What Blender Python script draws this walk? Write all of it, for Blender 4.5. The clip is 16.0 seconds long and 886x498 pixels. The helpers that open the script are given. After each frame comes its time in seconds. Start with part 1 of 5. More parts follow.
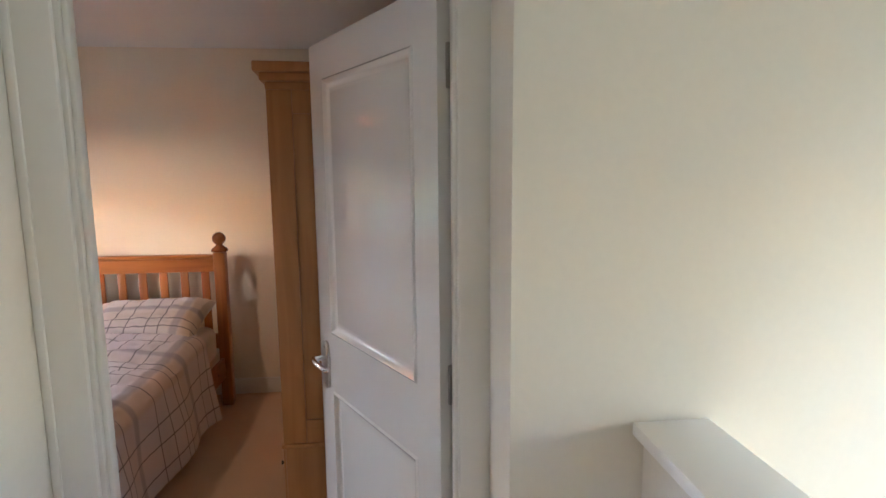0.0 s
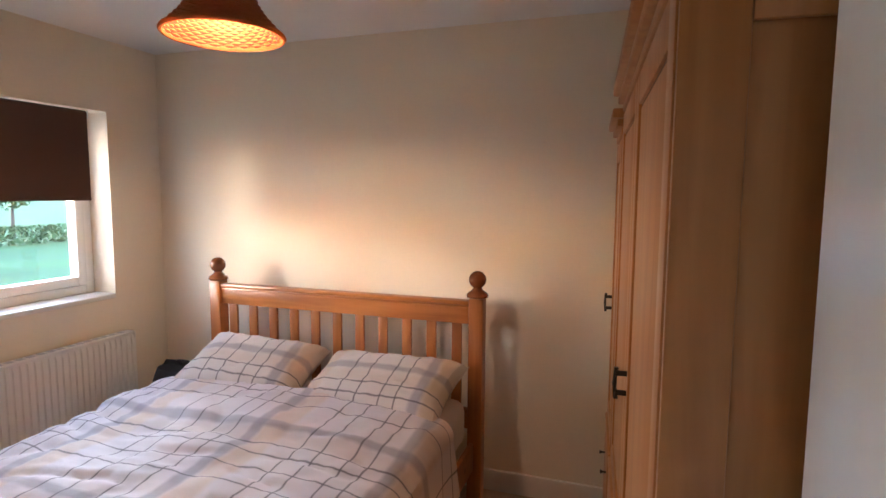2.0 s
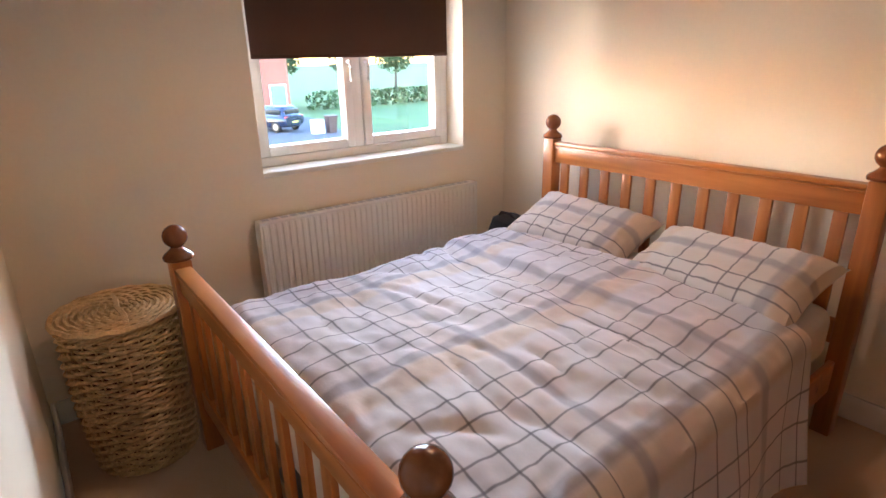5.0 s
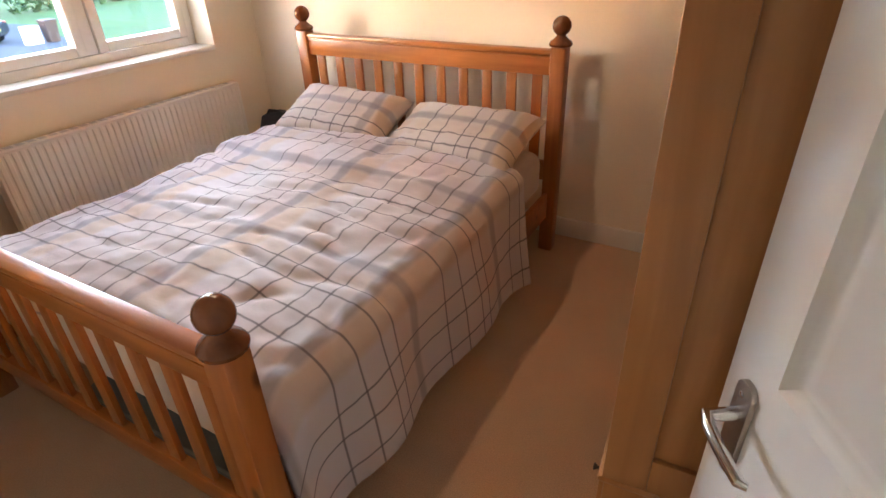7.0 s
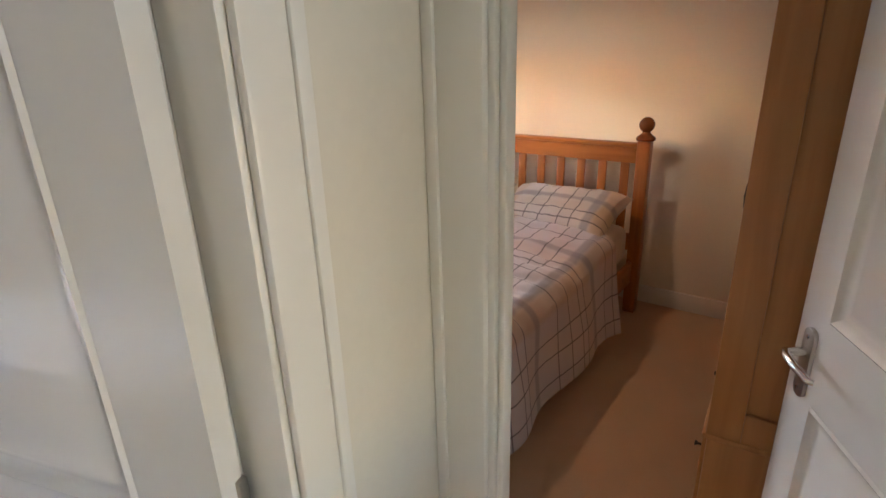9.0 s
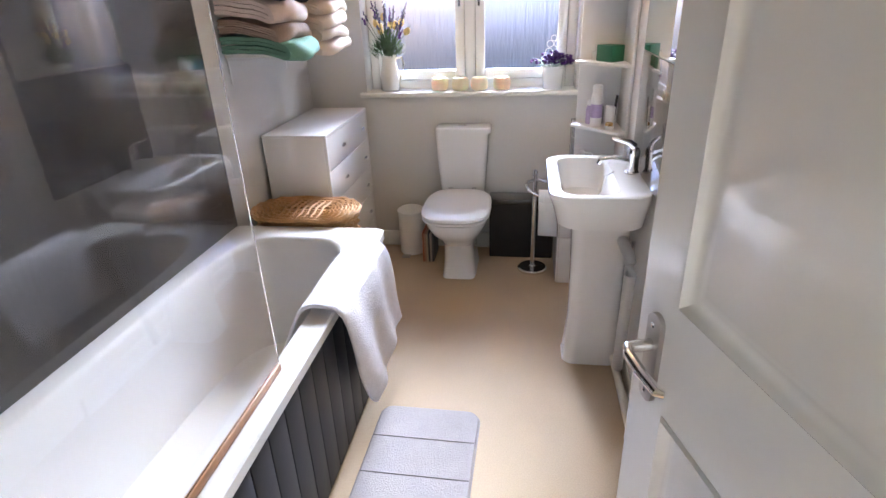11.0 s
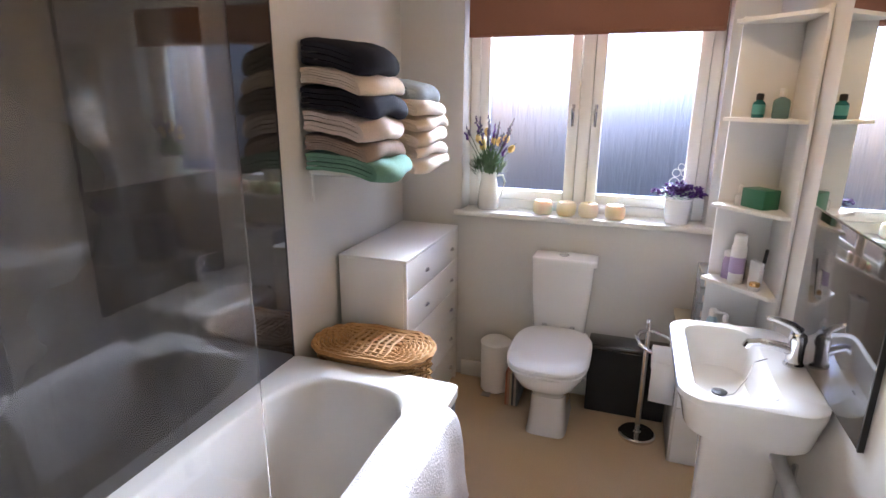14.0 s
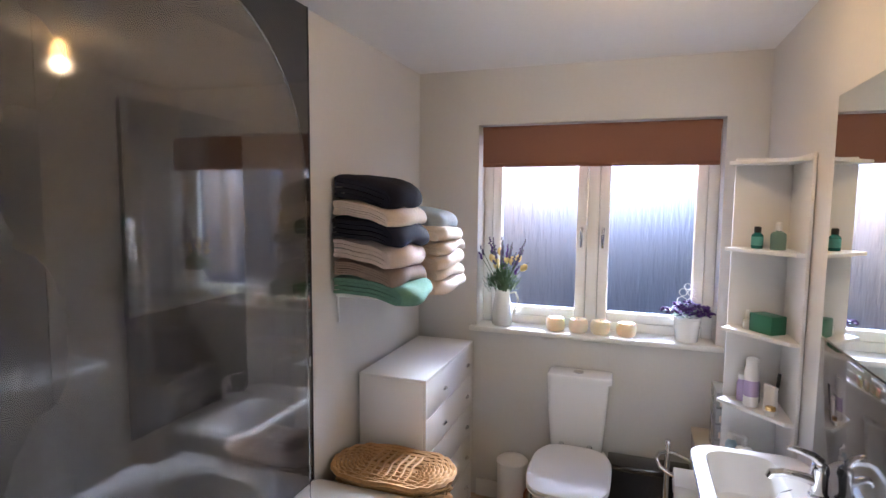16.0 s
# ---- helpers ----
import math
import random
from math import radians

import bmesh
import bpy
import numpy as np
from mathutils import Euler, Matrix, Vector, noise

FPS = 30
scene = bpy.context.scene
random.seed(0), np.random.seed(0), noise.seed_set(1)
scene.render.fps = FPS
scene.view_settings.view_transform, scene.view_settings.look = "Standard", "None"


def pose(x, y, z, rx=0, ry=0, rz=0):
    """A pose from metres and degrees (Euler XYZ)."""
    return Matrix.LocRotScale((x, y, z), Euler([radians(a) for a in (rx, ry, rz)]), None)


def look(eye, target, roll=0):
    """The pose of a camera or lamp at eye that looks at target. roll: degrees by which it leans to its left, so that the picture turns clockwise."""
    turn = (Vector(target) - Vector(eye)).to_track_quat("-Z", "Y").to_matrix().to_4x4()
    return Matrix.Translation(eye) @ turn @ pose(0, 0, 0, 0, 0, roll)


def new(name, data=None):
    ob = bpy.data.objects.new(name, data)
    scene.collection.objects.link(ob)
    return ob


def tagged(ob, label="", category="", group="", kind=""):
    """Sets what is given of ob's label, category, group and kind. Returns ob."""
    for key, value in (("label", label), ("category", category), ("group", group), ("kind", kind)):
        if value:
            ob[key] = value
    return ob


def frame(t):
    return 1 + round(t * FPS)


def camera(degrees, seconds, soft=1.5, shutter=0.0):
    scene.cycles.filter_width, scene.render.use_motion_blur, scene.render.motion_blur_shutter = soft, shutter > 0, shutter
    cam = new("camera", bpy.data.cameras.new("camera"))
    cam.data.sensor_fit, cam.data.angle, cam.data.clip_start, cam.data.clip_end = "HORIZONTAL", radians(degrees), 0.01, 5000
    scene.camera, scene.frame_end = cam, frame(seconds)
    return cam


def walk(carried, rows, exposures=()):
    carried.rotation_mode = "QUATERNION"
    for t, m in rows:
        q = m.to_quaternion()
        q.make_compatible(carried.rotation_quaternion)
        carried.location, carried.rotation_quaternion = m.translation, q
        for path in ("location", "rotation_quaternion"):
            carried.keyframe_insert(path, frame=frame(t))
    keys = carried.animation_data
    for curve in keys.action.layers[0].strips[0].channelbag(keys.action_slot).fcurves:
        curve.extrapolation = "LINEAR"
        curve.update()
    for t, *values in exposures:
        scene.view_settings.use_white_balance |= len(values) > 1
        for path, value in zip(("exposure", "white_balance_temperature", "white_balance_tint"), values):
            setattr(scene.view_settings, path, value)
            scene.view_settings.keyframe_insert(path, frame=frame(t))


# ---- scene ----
cam = camera(78.0, 16.0)
PATH = [
    (0, (0.442, 0.197, 1.57), (0.625, 2.169, 1.293), -0.5),
    (0.5, (0.385, 0.638, 1.575), (0.351, 2.616, 1.284), -0.4),
    (1, (0.284, 0.983, 1.593), (0.061, 2.948, 1.298), 0.0),
    (1.5, (0.128, 1.201, 1.563), (-0.285, 3.143, 1.321), 0.2),
    (2, (-0.03, 1.385, 1.558), (-0.664, 3.272, 1.360), 0.4),
    (2.5, (-0.212, 1.467, 1.579), (-1.088, 3.254, 1.38), 1.1),
    (3, (-0.248, 1.48, 1.566), (-1.436, 3.076, 1.362), 0.9),
    (3.5, (-0.2, 1.51, 1.581), (-1.664, 2.856, 1.365), 1.1),
    (3.7, (-0.187, 1.526, 1.574), (-1.73, 2.778, 1.346), 0.6),
    (5.8, (-0.08, 1.484, 1.489), (-1.397, 2.667, 0.558), -0.0),
    (6, (-0.045, 1.472, 1.492), (-1.282, 2.714, 0.53), -0.4),
    (6.5, (0.057, 1.456, 1.516), (-0.981, 2.829, 0.498), -1.9),
    (7, (0.124, 1.382, 1.548), (-0.749, 2.869, 0.534), -2.2),
    (7.5, (0.178, 1.187, 1.603), (-0.601, 2.754, 0.635), -2.1),
    (8.5, (0.197, 0.874, 1.617), (-0.604, 2.538, 0.849), -2.1),
    (9, (0.174, 0.744, 1.597), (-0.929, 2.26, 0.9), -1.8),
    (9.3, (0.151, 0.711, 1.586), (-1.208, 2.019, 0.922), -1.7),
    (9.8, (0.033, 0.695, 1.547), (-1.708, 1.424, 0.887), -1.8),
    (10, (0.01, 0.662, 1.528), (-1.82, 1.157, 0.889), -0.6),
    (10.2, (-0.04, 0.644, 1.525), (-1.908, 0.907, 0.861), -2.1),
    (12.3, (-0.578, 0.429, 1.375), (-2.24, -0.189, 0.45), 1.7),
    (12.5, (-0.604, 0.431, 1.383), (-2.256, -0.199, 0.447), 1.7),
    (13, (-0.669, 0.447, 1.441), (-2.338, -0.206, 0.553), 1.3),
    (13.5, (-0.699, 0.464, 1.516), (-2.442, -0.201, 0.795), 0.7),
    (14, (-0.722, 0.477, 1.567), (-2.543, -0.15, 1.027), 0.4),
    (14.5, (-0.74, 0.489, 1.602), (-2.624, -0.035, 1.185), 0.2),
    (15, (-0.746, 0.484, 1.634), (-2.672, 0.065, 1.299), 0.2),
    (15.5, (-0.684, 0.452, 1.66), (-2.613, -0.004, 1.393), 0.5),
    (16, (-0.615, 0.437, 1.677), (-2.494, -0.222, 1.492), 0.5),
]
EXPOSURE = [  # seconds, stops, kelvin, tint
    (0, 2.0, 5800, 10), (1.5, 2.05, 5850, 10), (3.7, 1.95, 5950, 10), (5.8, 2.3, 6050, 10), (7.2, 2.3, 6500, 10), (8.5, 2.0, 6450, 10),
    (9.5, 1.75, 6250, 10), (10.2, 1.75, 6400, 10), (12.3, 1.65, 6900, 10), (13.2, 1.68, 6900, 10), (14.5, 1.55, 6700, 10), (16, 1.5, 6600, 10)]
walk(cam, [(t, look(eye, target, roll)) for t, eye, target, roll in PATH], EXPOSURE)

# ---- world and light ----
world = bpy.data.worlds.new("world")
scene.world = world
world.use_nodes = True
wn = world.node_tree.nodes
sky = wn.new("ShaderNodeTexSky")
sky.sky_type, sky.sun_disc = "NISHITA", False
SUN_EL, SUN_AZ = 8.0, 237.0  # degrees above the horizon; compass bearing with y as north
sky.sun_elevation, sky.sun_rotation = radians(SUN_EL), radians(SUN_AZ)
sky.dust_density, sky.ozone_density, sky.air_density = 0.3, 3.0, 1.2
tint = wn.new("ShaderNodeMix")
tint.data_type, tint.blend_type = "RGBA", "MULTIPLY"
tint.inputs[0].default_value, tint.inputs[7].default_value = 1.0, (1.12, 0.94, 0.98, 1)
world.node_tree.links.new(sky.outputs[0], tint.inputs[6])
world.node_tree.links.new(tint.outputs[2], wn["Background"].inputs[0])
wn["Background"].inputs[1].default_value = 1.0


def lamp(name, kind, energy, color, matrix):
    data = bpy.data.lights.new(name, kind)
    data.energy, data.color = energy, color
    ob = new(name, data)
    ob.matrix_world = matrix
    return ob


sun_dir = Vector((math.sin(radians(SUN_AZ)) * math.cos(radians(SUN_EL)), math.cos(radians(SUN_AZ)) * math.cos(radians(SUN_EL)), math.sin(radians(SUN_EL))))
sun = lamp("sun", "SUN", 0.34, (1.0, 0.95, 0.89), look(sun_dir * 50, (0, 0, 0)))
sun.data.angle = radians(7.0)


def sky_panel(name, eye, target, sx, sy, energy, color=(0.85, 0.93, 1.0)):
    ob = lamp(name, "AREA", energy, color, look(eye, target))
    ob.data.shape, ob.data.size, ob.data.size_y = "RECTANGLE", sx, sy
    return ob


sky_panel("bedroom_window_skylight", (-5.2, 4.6, 2.05), (0.35, 1.9, 0.9), 1.1, 0.9, 75, (0.80, 0.89, 1.0))
bath_sky = sky_panel("bathroom_window_skylight", (-6.8, 0.3, 3.1), (-1.2, -0.3, 0.5), 1.8, 2.2, 130, (0.70, 0.80, 1.0))
bath_sky.data.spread = radians(58.0)
# added fill for the landing, shining through an assumed, unseen stairwell opening
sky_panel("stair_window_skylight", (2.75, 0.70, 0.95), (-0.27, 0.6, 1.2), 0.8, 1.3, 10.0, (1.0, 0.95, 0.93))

# ---- materials ----
MATS = {}


def material(name, color, rough=0.5, metal=0.0, **k):
    """Principled material; vary: large tonal drift, grain: fine tonal noise at 'grain_scale', bump: relief."""
    m = bpy.data.materials.new(name)
    m.use_nodes = True
    t = m.node_tree
    b = t.nodes["Principled BSDF"]
    b.inputs["Base Color"].default_value = (*color, 1)
    b.inputs["Roughness"].default_value, b.inputs["Metallic"].default_value = rough, metal
    for key in ("Transmission Weight", "IOR", "Coat Weight", "Coat Roughness", "Sheen Weight", "Subsurface Weight", "Emission Strength", "Alpha"):
        if key in k:
            b.inputs[key].default_value = k[key]
    if "Emission Color" in k:
        b.inputs["Emission Color"].default_value = (*k["Emission Color"], 1)
    vary, grain = k.get("vary", 0.0), k.get("grain", 0.0)
    co = t.nodes.new("ShaderNodeTexCoord")
    if vary or grain:
        src = None
        for amount, scale in ((vary, k.get("vary_scale", 1.3)), (grain, k.get("grain_scale", 60))):
            if not amount:
                continue
            n = t.nodes.new("ShaderNodeTexNoise")
            n.inputs["Scale"].default_value, n.inputs["Detail"].default_value = scale, 4
            t.links.new(co.outputs["Object"], n.inputs["Vector"])
            r = t.nodes.new("ShaderNodeMapRange")
            r.inputs[1].default_value, r.inputs[2].default_value = 0.25, 0.75
            r.inputs[3].default_value, r.inputs[4].default_value = 1 - amount, 1 + amount
            t.links.new(n.outputs[0], r.inputs[0])
            mul = t.nodes.new("ShaderNodeMix")
            mul.data_type, mul.blend_type = "RGBA", "MULTIPLY"
            mul.inputs[0].default_value = 1
            if src is None:
                mul.inputs[6].default_value = (*color, 1)
            else:
                t.links.new(src, mul.inputs[6])
            t.links.new(r.outputs[0], mul.inputs[7])
            src = mul.outputs[2]
        t.links.new(src, b.inputs["Base Color"])
    if k.get("bump"):
        n = t.nodes.new("ShaderNodeTexNoise")
        n.inputs["Scale"].default_value, n.inputs["Detail"].default_value = k.get("bump_scale", 80), 3
        t.links.new(co.outputs["Object"], n.inputs["Vector"])
        bp = t.nodes.new("ShaderNodeBump")
        bp.inputs["Strength"].default_value, bp.inputs["Distance"].default_value = k["bump"], k.get("bump_dist", 0.005)
        t.links.new(n.outputs[0], bp.inputs["Height"])
        t.links.new(bp.outputs[0], b.inputs["Normal"])
    MATS[name] = m
    return m


def wood(name, light, dark, rough, axis, scale=1.0, knots=True):
    """Streaky timber with the grain along one object axis."""
    m = material(name, light, rough, **{"Coat Weight": 0.15, "Coat Roughness": 0.25})
    t, b = m.node_tree, m.node_tree.nodes["Principled BSDF"]
    co = t.nodes.new("ShaderNodeTexCoord")
    mp = t.nodes.new("ShaderNodeMapping")
    s = [14 * scale] * 3
    s["xyz".index(axis)] = 0.9 * scale
    mp.inputs["Scale"].default_value = s
    t.links.new(co.outputs["Object"], mp.inputs["Vector"])
    info = t.nodes.new("ShaderNodeObjectInfo")
    add = t.nodes.new("ShaderNodeVectorMath")
    add.operation = "ADD"
    sc = t.nodes.new("ShaderNodeMath")
    sc.operation, sc.inputs[1].default_value = "MULTIPLY", 17.0
    t.links.new(info.outputs["Random"], sc.inputs[0])
    t.links.new(mp.outputs[0], add.inputs[0])
    t.links.new(sc.outputs[0], add.inputs[1])
    n = t.nodes.new("ShaderNodeTexNoise")
    n.inputs["Scale"].default_value, n.inputs["Detail"].default_value, n.inputs["Distortion"].default_value = 1.6, 7, 0.7
    t.links.new(add.outputs[0], n.inputs["Vector"])
    r = t.nodes.new("ShaderNodeValToRGB")
    r.color_ramp.elements[0].position, r.color_ramp.elements[0].color = 0.3, (*dark, 1)
    r.color_ramp.elements[1].position, r.color_ramp.elements[1].color = 0.62, (*light, 1)
    t.links.new(n.outputs[0], r.inputs[0])
    src = r.outputs[0]
    if knots:
        v = t.nodes.new("ShaderNodeTexVoronoi")
        v.inputs["Scale"].default_value = 3.2
        kp = t.nodes.new("ShaderNodeMapping")
        ks = [1.9] * 3
        ks["xyz".index(axis)] = 0.9
        kp.inputs["Scale"].default_value = ks
        t.links.new(co.outputs["Object"], kp.inputs["Vector"])
        t.links.new(kp.outputs[0], v.inputs["Vector"])
        kr = t.nodes.new("ShaderNodeValToRGB")
        kr.color_ramp.elements[0].position, kr.color_ramp.elements[0].color = 0.045, (0.3, 0.2, 0.15, 1)
        kr.color_ramp.elements[1].position, kr.color_ramp.elements[1].color = 0.11, (1, 1, 1, 1)
        t.links.new(v.outputs["Distance"], kr.inputs[0])
        mul = t.nodes.new("ShaderNodeMix")
        mul.data_type, mul.blend_type = "RGBA", "MULTIPLY"
        mul.inputs[0].default_value = 1
        t.links.new(src, mul.inputs[6])
        t.links.new(kr.outputs[0], mul.inputs[7])
        src = mul.outputs[2]
    t.links.new(src, b.inputs["Base Color"])
    bp = t.nodes.new("ShaderNodeBump")
    bp.inputs["Strength"].default_value, bp.inputs["Distance"].default_value = 0.3, 0.002
    t.links.new(n.outputs[0], bp.inputs["Height"])
    t.links.new(bp.outputs[0], b.inputs["Normal"])
    return m


def plaid(name, base):
    """Woven check: broad grey-lilac bands, tan bands and thin dark lines, in UV metres."""
    m = material(name, base, 0.9, **{"Sheen Weight": 0.15})
    t, b = m.node_tree, m.node_tree.nodes["Principled BSDF"]
    uv = t.nodes.new("ShaderNodeTexCoord")
    sep = t.nodes.new("ShaderNodeSeparateXYZ")
    t.links.new(uv.outputs["UV"], sep.inputs[0])

    def math_node(op, a, v):
        n = t.nodes.new("ShaderNodeMath")
        n.operation = op
        for i, x in enumerate((a, v)):
            if isinstance(x, (int, float)):
                n.inputs[i].default_value = x
            else:
                t.links.new(x, n.inputs[i])
        return n.outputs[0]

    def stripe(axis, period, centre, half, soft):
        x = math_node("ADD", sep.outputs[axis], 10 * period - centre + period / 2)
        x = math_node("ABSOLUTE", math_node("SUBTRACT", math_node("MODULO", x, period), period / 2), 0)
        r = t.nodes.new("ShaderNodeMapRange")
        r.inputs[1].default_value, r.inputs[2].default_value = half - soft, half + soft
        r.inputs[3].default_value, r.inputs[4].default_value = 1, 0
        t.links.new(x, r.inputs[0])
        return r.outputs[0]

    src = None
    grey, tan, line = (0.25, 0.24, 0.29), (0.52, 0.36, 0.2), (0.11, 0.1, 0.12)
    plan = [(0, 0.62, 0.292, 0.05, 0.014, tan, 0.42), (1, 0.587, 0.135, 0.035, 0.014, tan, 0.16), (0, 0.62, 0.09, 0.05, 0.03, grey, 0.10), (1, 0.587, 0.44, 0.05, 0.03, grey, 0.10)]
    plan += [(0, 0.62, 0.215, 0.023, 0.008, grey, 0.62), (1, 0.587, 0.207, 0.021, 0.008, grey, 0.62)]
    plan += [(0, 0.62, 0.215 + o, 0.0038, 0.002, line, 0.8) for o in (0.24, 0.335, 0.455, 0.53)]
    plan += [(1, 0.587, 0.207 + o, 0.0038, 0.002, line, 0.8) for o in (0.19, 0.30, 0.41, 0.475)]
    for a, period, c, half, soft, col, amount in plan:
        mix = t.nodes.new("ShaderNodeMix")
        mix.data_type = "RGBA"
        if src is None:
            mix.inputs[6].default_value = (*base, 1)
        else:
            t.links.new(src, mix.inputs[6])
        mix.inputs[7].default_value = (*col, 1)
        t.links.new(math_node("MULTIPLY", stripe(a, period, c, half, soft), amount), mix.inputs[0])
        src = mix.outputs[2]
    t.links.new(src, b.inputs["Base Color"])
    bp = t.nodes.new("ShaderNodeBump")
    bp.inputs["Strength"].default_value, bp.inputs["Distance"].default_value = 0.35, 0.01
    cr = t.nodes.new("ShaderNodeTexNoise")
    cr.inputs["Scale"].default_value, cr.inputs["Detail"].default_value = 14, 4
    t.links.new(uv.outputs["UV"], cr.inputs["Vector"])
    t.links.new(cr.outputs[0], bp.inputs["Height"])
    t.links.new(bp.outputs[0], b.inputs["Normal"])
    return m


wall_cream = material("wall_cream", (0.80, 0.71, 0.57), 0.75, vary=0.03, grain=0.015, bump=0.08, bump_scale=160, bump_dist=0.002)
wall_landing = material("wall_landing", (0.72, 0.67, 0.57), 0.7, vary=0.03, grain=0.015, bump=0.08, bump_scale=160, bump_dist=0.002)
wall_grey = material("wall_grey", (0.65, 0.63, 0.595), 0.6, vary=0.03, grain=0.015, bump=0.08, bump_scale=160, bump_dist=0.002)
ceiling_white = material("ceiling_white", (0.8, 0.79, 0.77), 0.85, vary=0.02, grain=0.015, bump=0.1, bump_scale=120, bump_dist=0.002)
carpet = material("carpet", (0.58, 0.39, 0.25), 0.95, vary=0.07, vary_scale=3, grain=0.16, grain_scale=220, bump=0.7, bump_scale=300, bump_dist=0.006, **{"Sheen Weight": 0.2})
bath_floor = material("bath_floor", (0.55, 0.41, 0.27), 0.75, vary=0.06, vary_scale=3, grain=0.08, grain_scale=200, bump=0.3, bump_scale=260, bump_dist=0.003)
gloss_white = material("gloss_white", (0.8, 0.78, 0.75), 0.18, vary=0.015, bump=0.05, bump_scale=25, bump_dist=0.003, **{"Coat Weight": 0.7, "Coat Roughness": 0.07})
satin_white = material("satin_white", (0.78, 0.75, 0.69), 0.38, vary=0.02, bump=0.04, bump_scale=40)
upvc = material("upvc", (0.85, 0.84, 0.8), 0.25, vary=0.01)
pine = wood("pine", (0.47, 0.17, 0.037), (0.33, 0.105, 0.021), 0.34, "x")
pine_up = wood("pine_up", (0.44, 0.155, 0.033), (0.31, 0.095, 0.02), 0.34, "z")
pine_knob = wood("pine_knob", (0.20, 0.062, 0.018), (0.13, 0.038, 0.012), 0.25, "z", knots=False)
oak = wood("oak", (0.46, 0.205, 0.066), (0.37, 0.15, 0.045), 0.4, "z", knots=False)
# dark oak: screw caps, plus painted shade round door panels and inside baskets
oak_dark = material("oak_dark_shade", (0.16, 0.07, 0.025), 0.6)
duvet_cloth = plaid("duvet_cloth", (0.60, 0.57, 0.60))
pillow_cloth = plaid("pillow_cloth", (0.62, 0.59, 0.565))
sheet = material("sheet", (0.7, 0.66, 0.62), 0.9, vary=0.03, bump=0.2, bump_scale=30)
blind_brown = material("blind_brown", (0.085, 0.038, 0.024), 0.85, vary=0.03, grain=0.08, grain_scale=400, bump=0.15, bump_scale=500, bump_dist=0.001)
blind_rust = material("blind_rust", (0.24, 0.105, 0.065), 0.85, vary=0.03, grain=0.08, grain_scale=400, bump=0.15, bump_scale=500, bump_dist=0.001)
radiator_white = material("radiator_white", (0.78, 0.75, 0.68), 0.3, vary=0.015)
chrome = material("chrome", (0.75, 0.75, 0.76), 0.12, 1.0)
brushed = material("brushed_steel", (0.42, 0.39, 0.36), 0.3, 1.0)
iron = material("iron", (0.05, 0.045, 0.04), 0.4, 0.8)
black_plastic = material("black_plastic", (0.012, 0.012, 0.013), 0.4)
black_cloth = material("black_cloth", (0.014, 0.013, 0.015), 0.8, vary=0.2, vary_scale=12, bump=0.4, bump_scale=60)
black_panel = material("black_panel", (0.032, 0.029, 0.028), 0.07, vary=0.1, **{"IOR": 1.62, "Coat Weight": 0.5, "Coat Roughness": 0.05})
ceramic = material("ceramic", (0.84, 0.83, 0.81), 0.08, vary=0.01, **{"Coat Weight": 0.5, "Coat Roughness": 0.03})
acrylic = material("acrylic", (0.70, 0.67, 0.63), 0.16, vary=0.015, **{"Coat Weight": 0.3, "Coat Roughness": 0.06})
navy_board = material("navy_board", (0.012, 0.014, 0.021), 0.48, vary=0.12, vary_scale=8, bump=0.08, bump_scale=40)
chest_white = material("chest_white", (0.8, 0.78, 0.75), 0.45, vary=0.015)
wicker = material("wicker", (0.42, 0.225, 0.085), 0.55, vary=0.22, vary_scale=9, grain=0.2, grain_scale=90)
wicker_pale = material("wicker_pale", (0.60, 0.40, 0.19), 0.6, vary=0.2, vary_scale=9, grain=0.2, grain_scale=90)
glass = material("glass", (1, 1, 1), 0.0, **{"Transmission Weight": 1.0, "IOR": 1.45})
frosted = material("frosted_glass", (0.05, 0.066, 0.125), 0.42, bump=0.8, bump_scale=35, bump_dist=0.01, **{"Transmission Weight": 1.0, "IOR": 1.3})
for node in [n for n in frosted.node_tree.nodes if n.bl_idname == "ShaderNodeTexNoise"]:
    streak = frosted.node_tree.nodes.new("ShaderNodeMapping")  # reeded, rain-like streaks
    streak.inputs["Scale"].default_value = (1.6, 1.6, 0.22)
    link = node.inputs["Vector"].links[0]
    frosted.node_tree.links.new(link.from_socket, streak.inputs["Vector"])
    frosted.node_tree.links.new(streak.outputs[0], node.inputs["Vector"])
mirror = material("mirror", (0.86, 0.9, 0.88), 0.01, 1.0)
candle_wax = material("candle_wax", (0.85, 0.74, 0.5), 0.5, vary=0.06, vary_scale=20, **{"Subsurface Weight": 0.3})
towel_navy = material("towel_navy", (0.006, 0.007, 0.02), 0.95, vary=0.2, vary_scale=30, grain=0.3, grain_scale=200, bump=0.8, bump_scale=220, bump_dist=0.006)
towel_cream = material("towel_cream", (0.72, 0.6, 0.5), 0.95, vary=0.06, vary_scale=20, grain=0.08, grain_scale=200, bump=0.7, bump_scale=200, bump_dist=0.006)
towel_pink = material("towel_pink", (0.66, 0.53, 0.47), 0.95, vary=0.06, vary_scale=20, grain=0.08, grain_scale=200, bump=0.7, bump_scale=200, bump_dist=0.006)
towel_taupe = material("towel_taupe", (0.3, 0.22, 0.18), 0.95, vary=0.1, vary_scale=20, grain=0.1, grain_scale=200, bump=0.7, bump_scale=200, bump_dist=0.006)
towel_green = material("towel_green", (0.13, 0.27, 0.2), 0.95, vary=0.1, vary_scale=20, grain=0.1, grain_scale=200, bump=0.7, bump_scale=200, bump_dist=0.006)
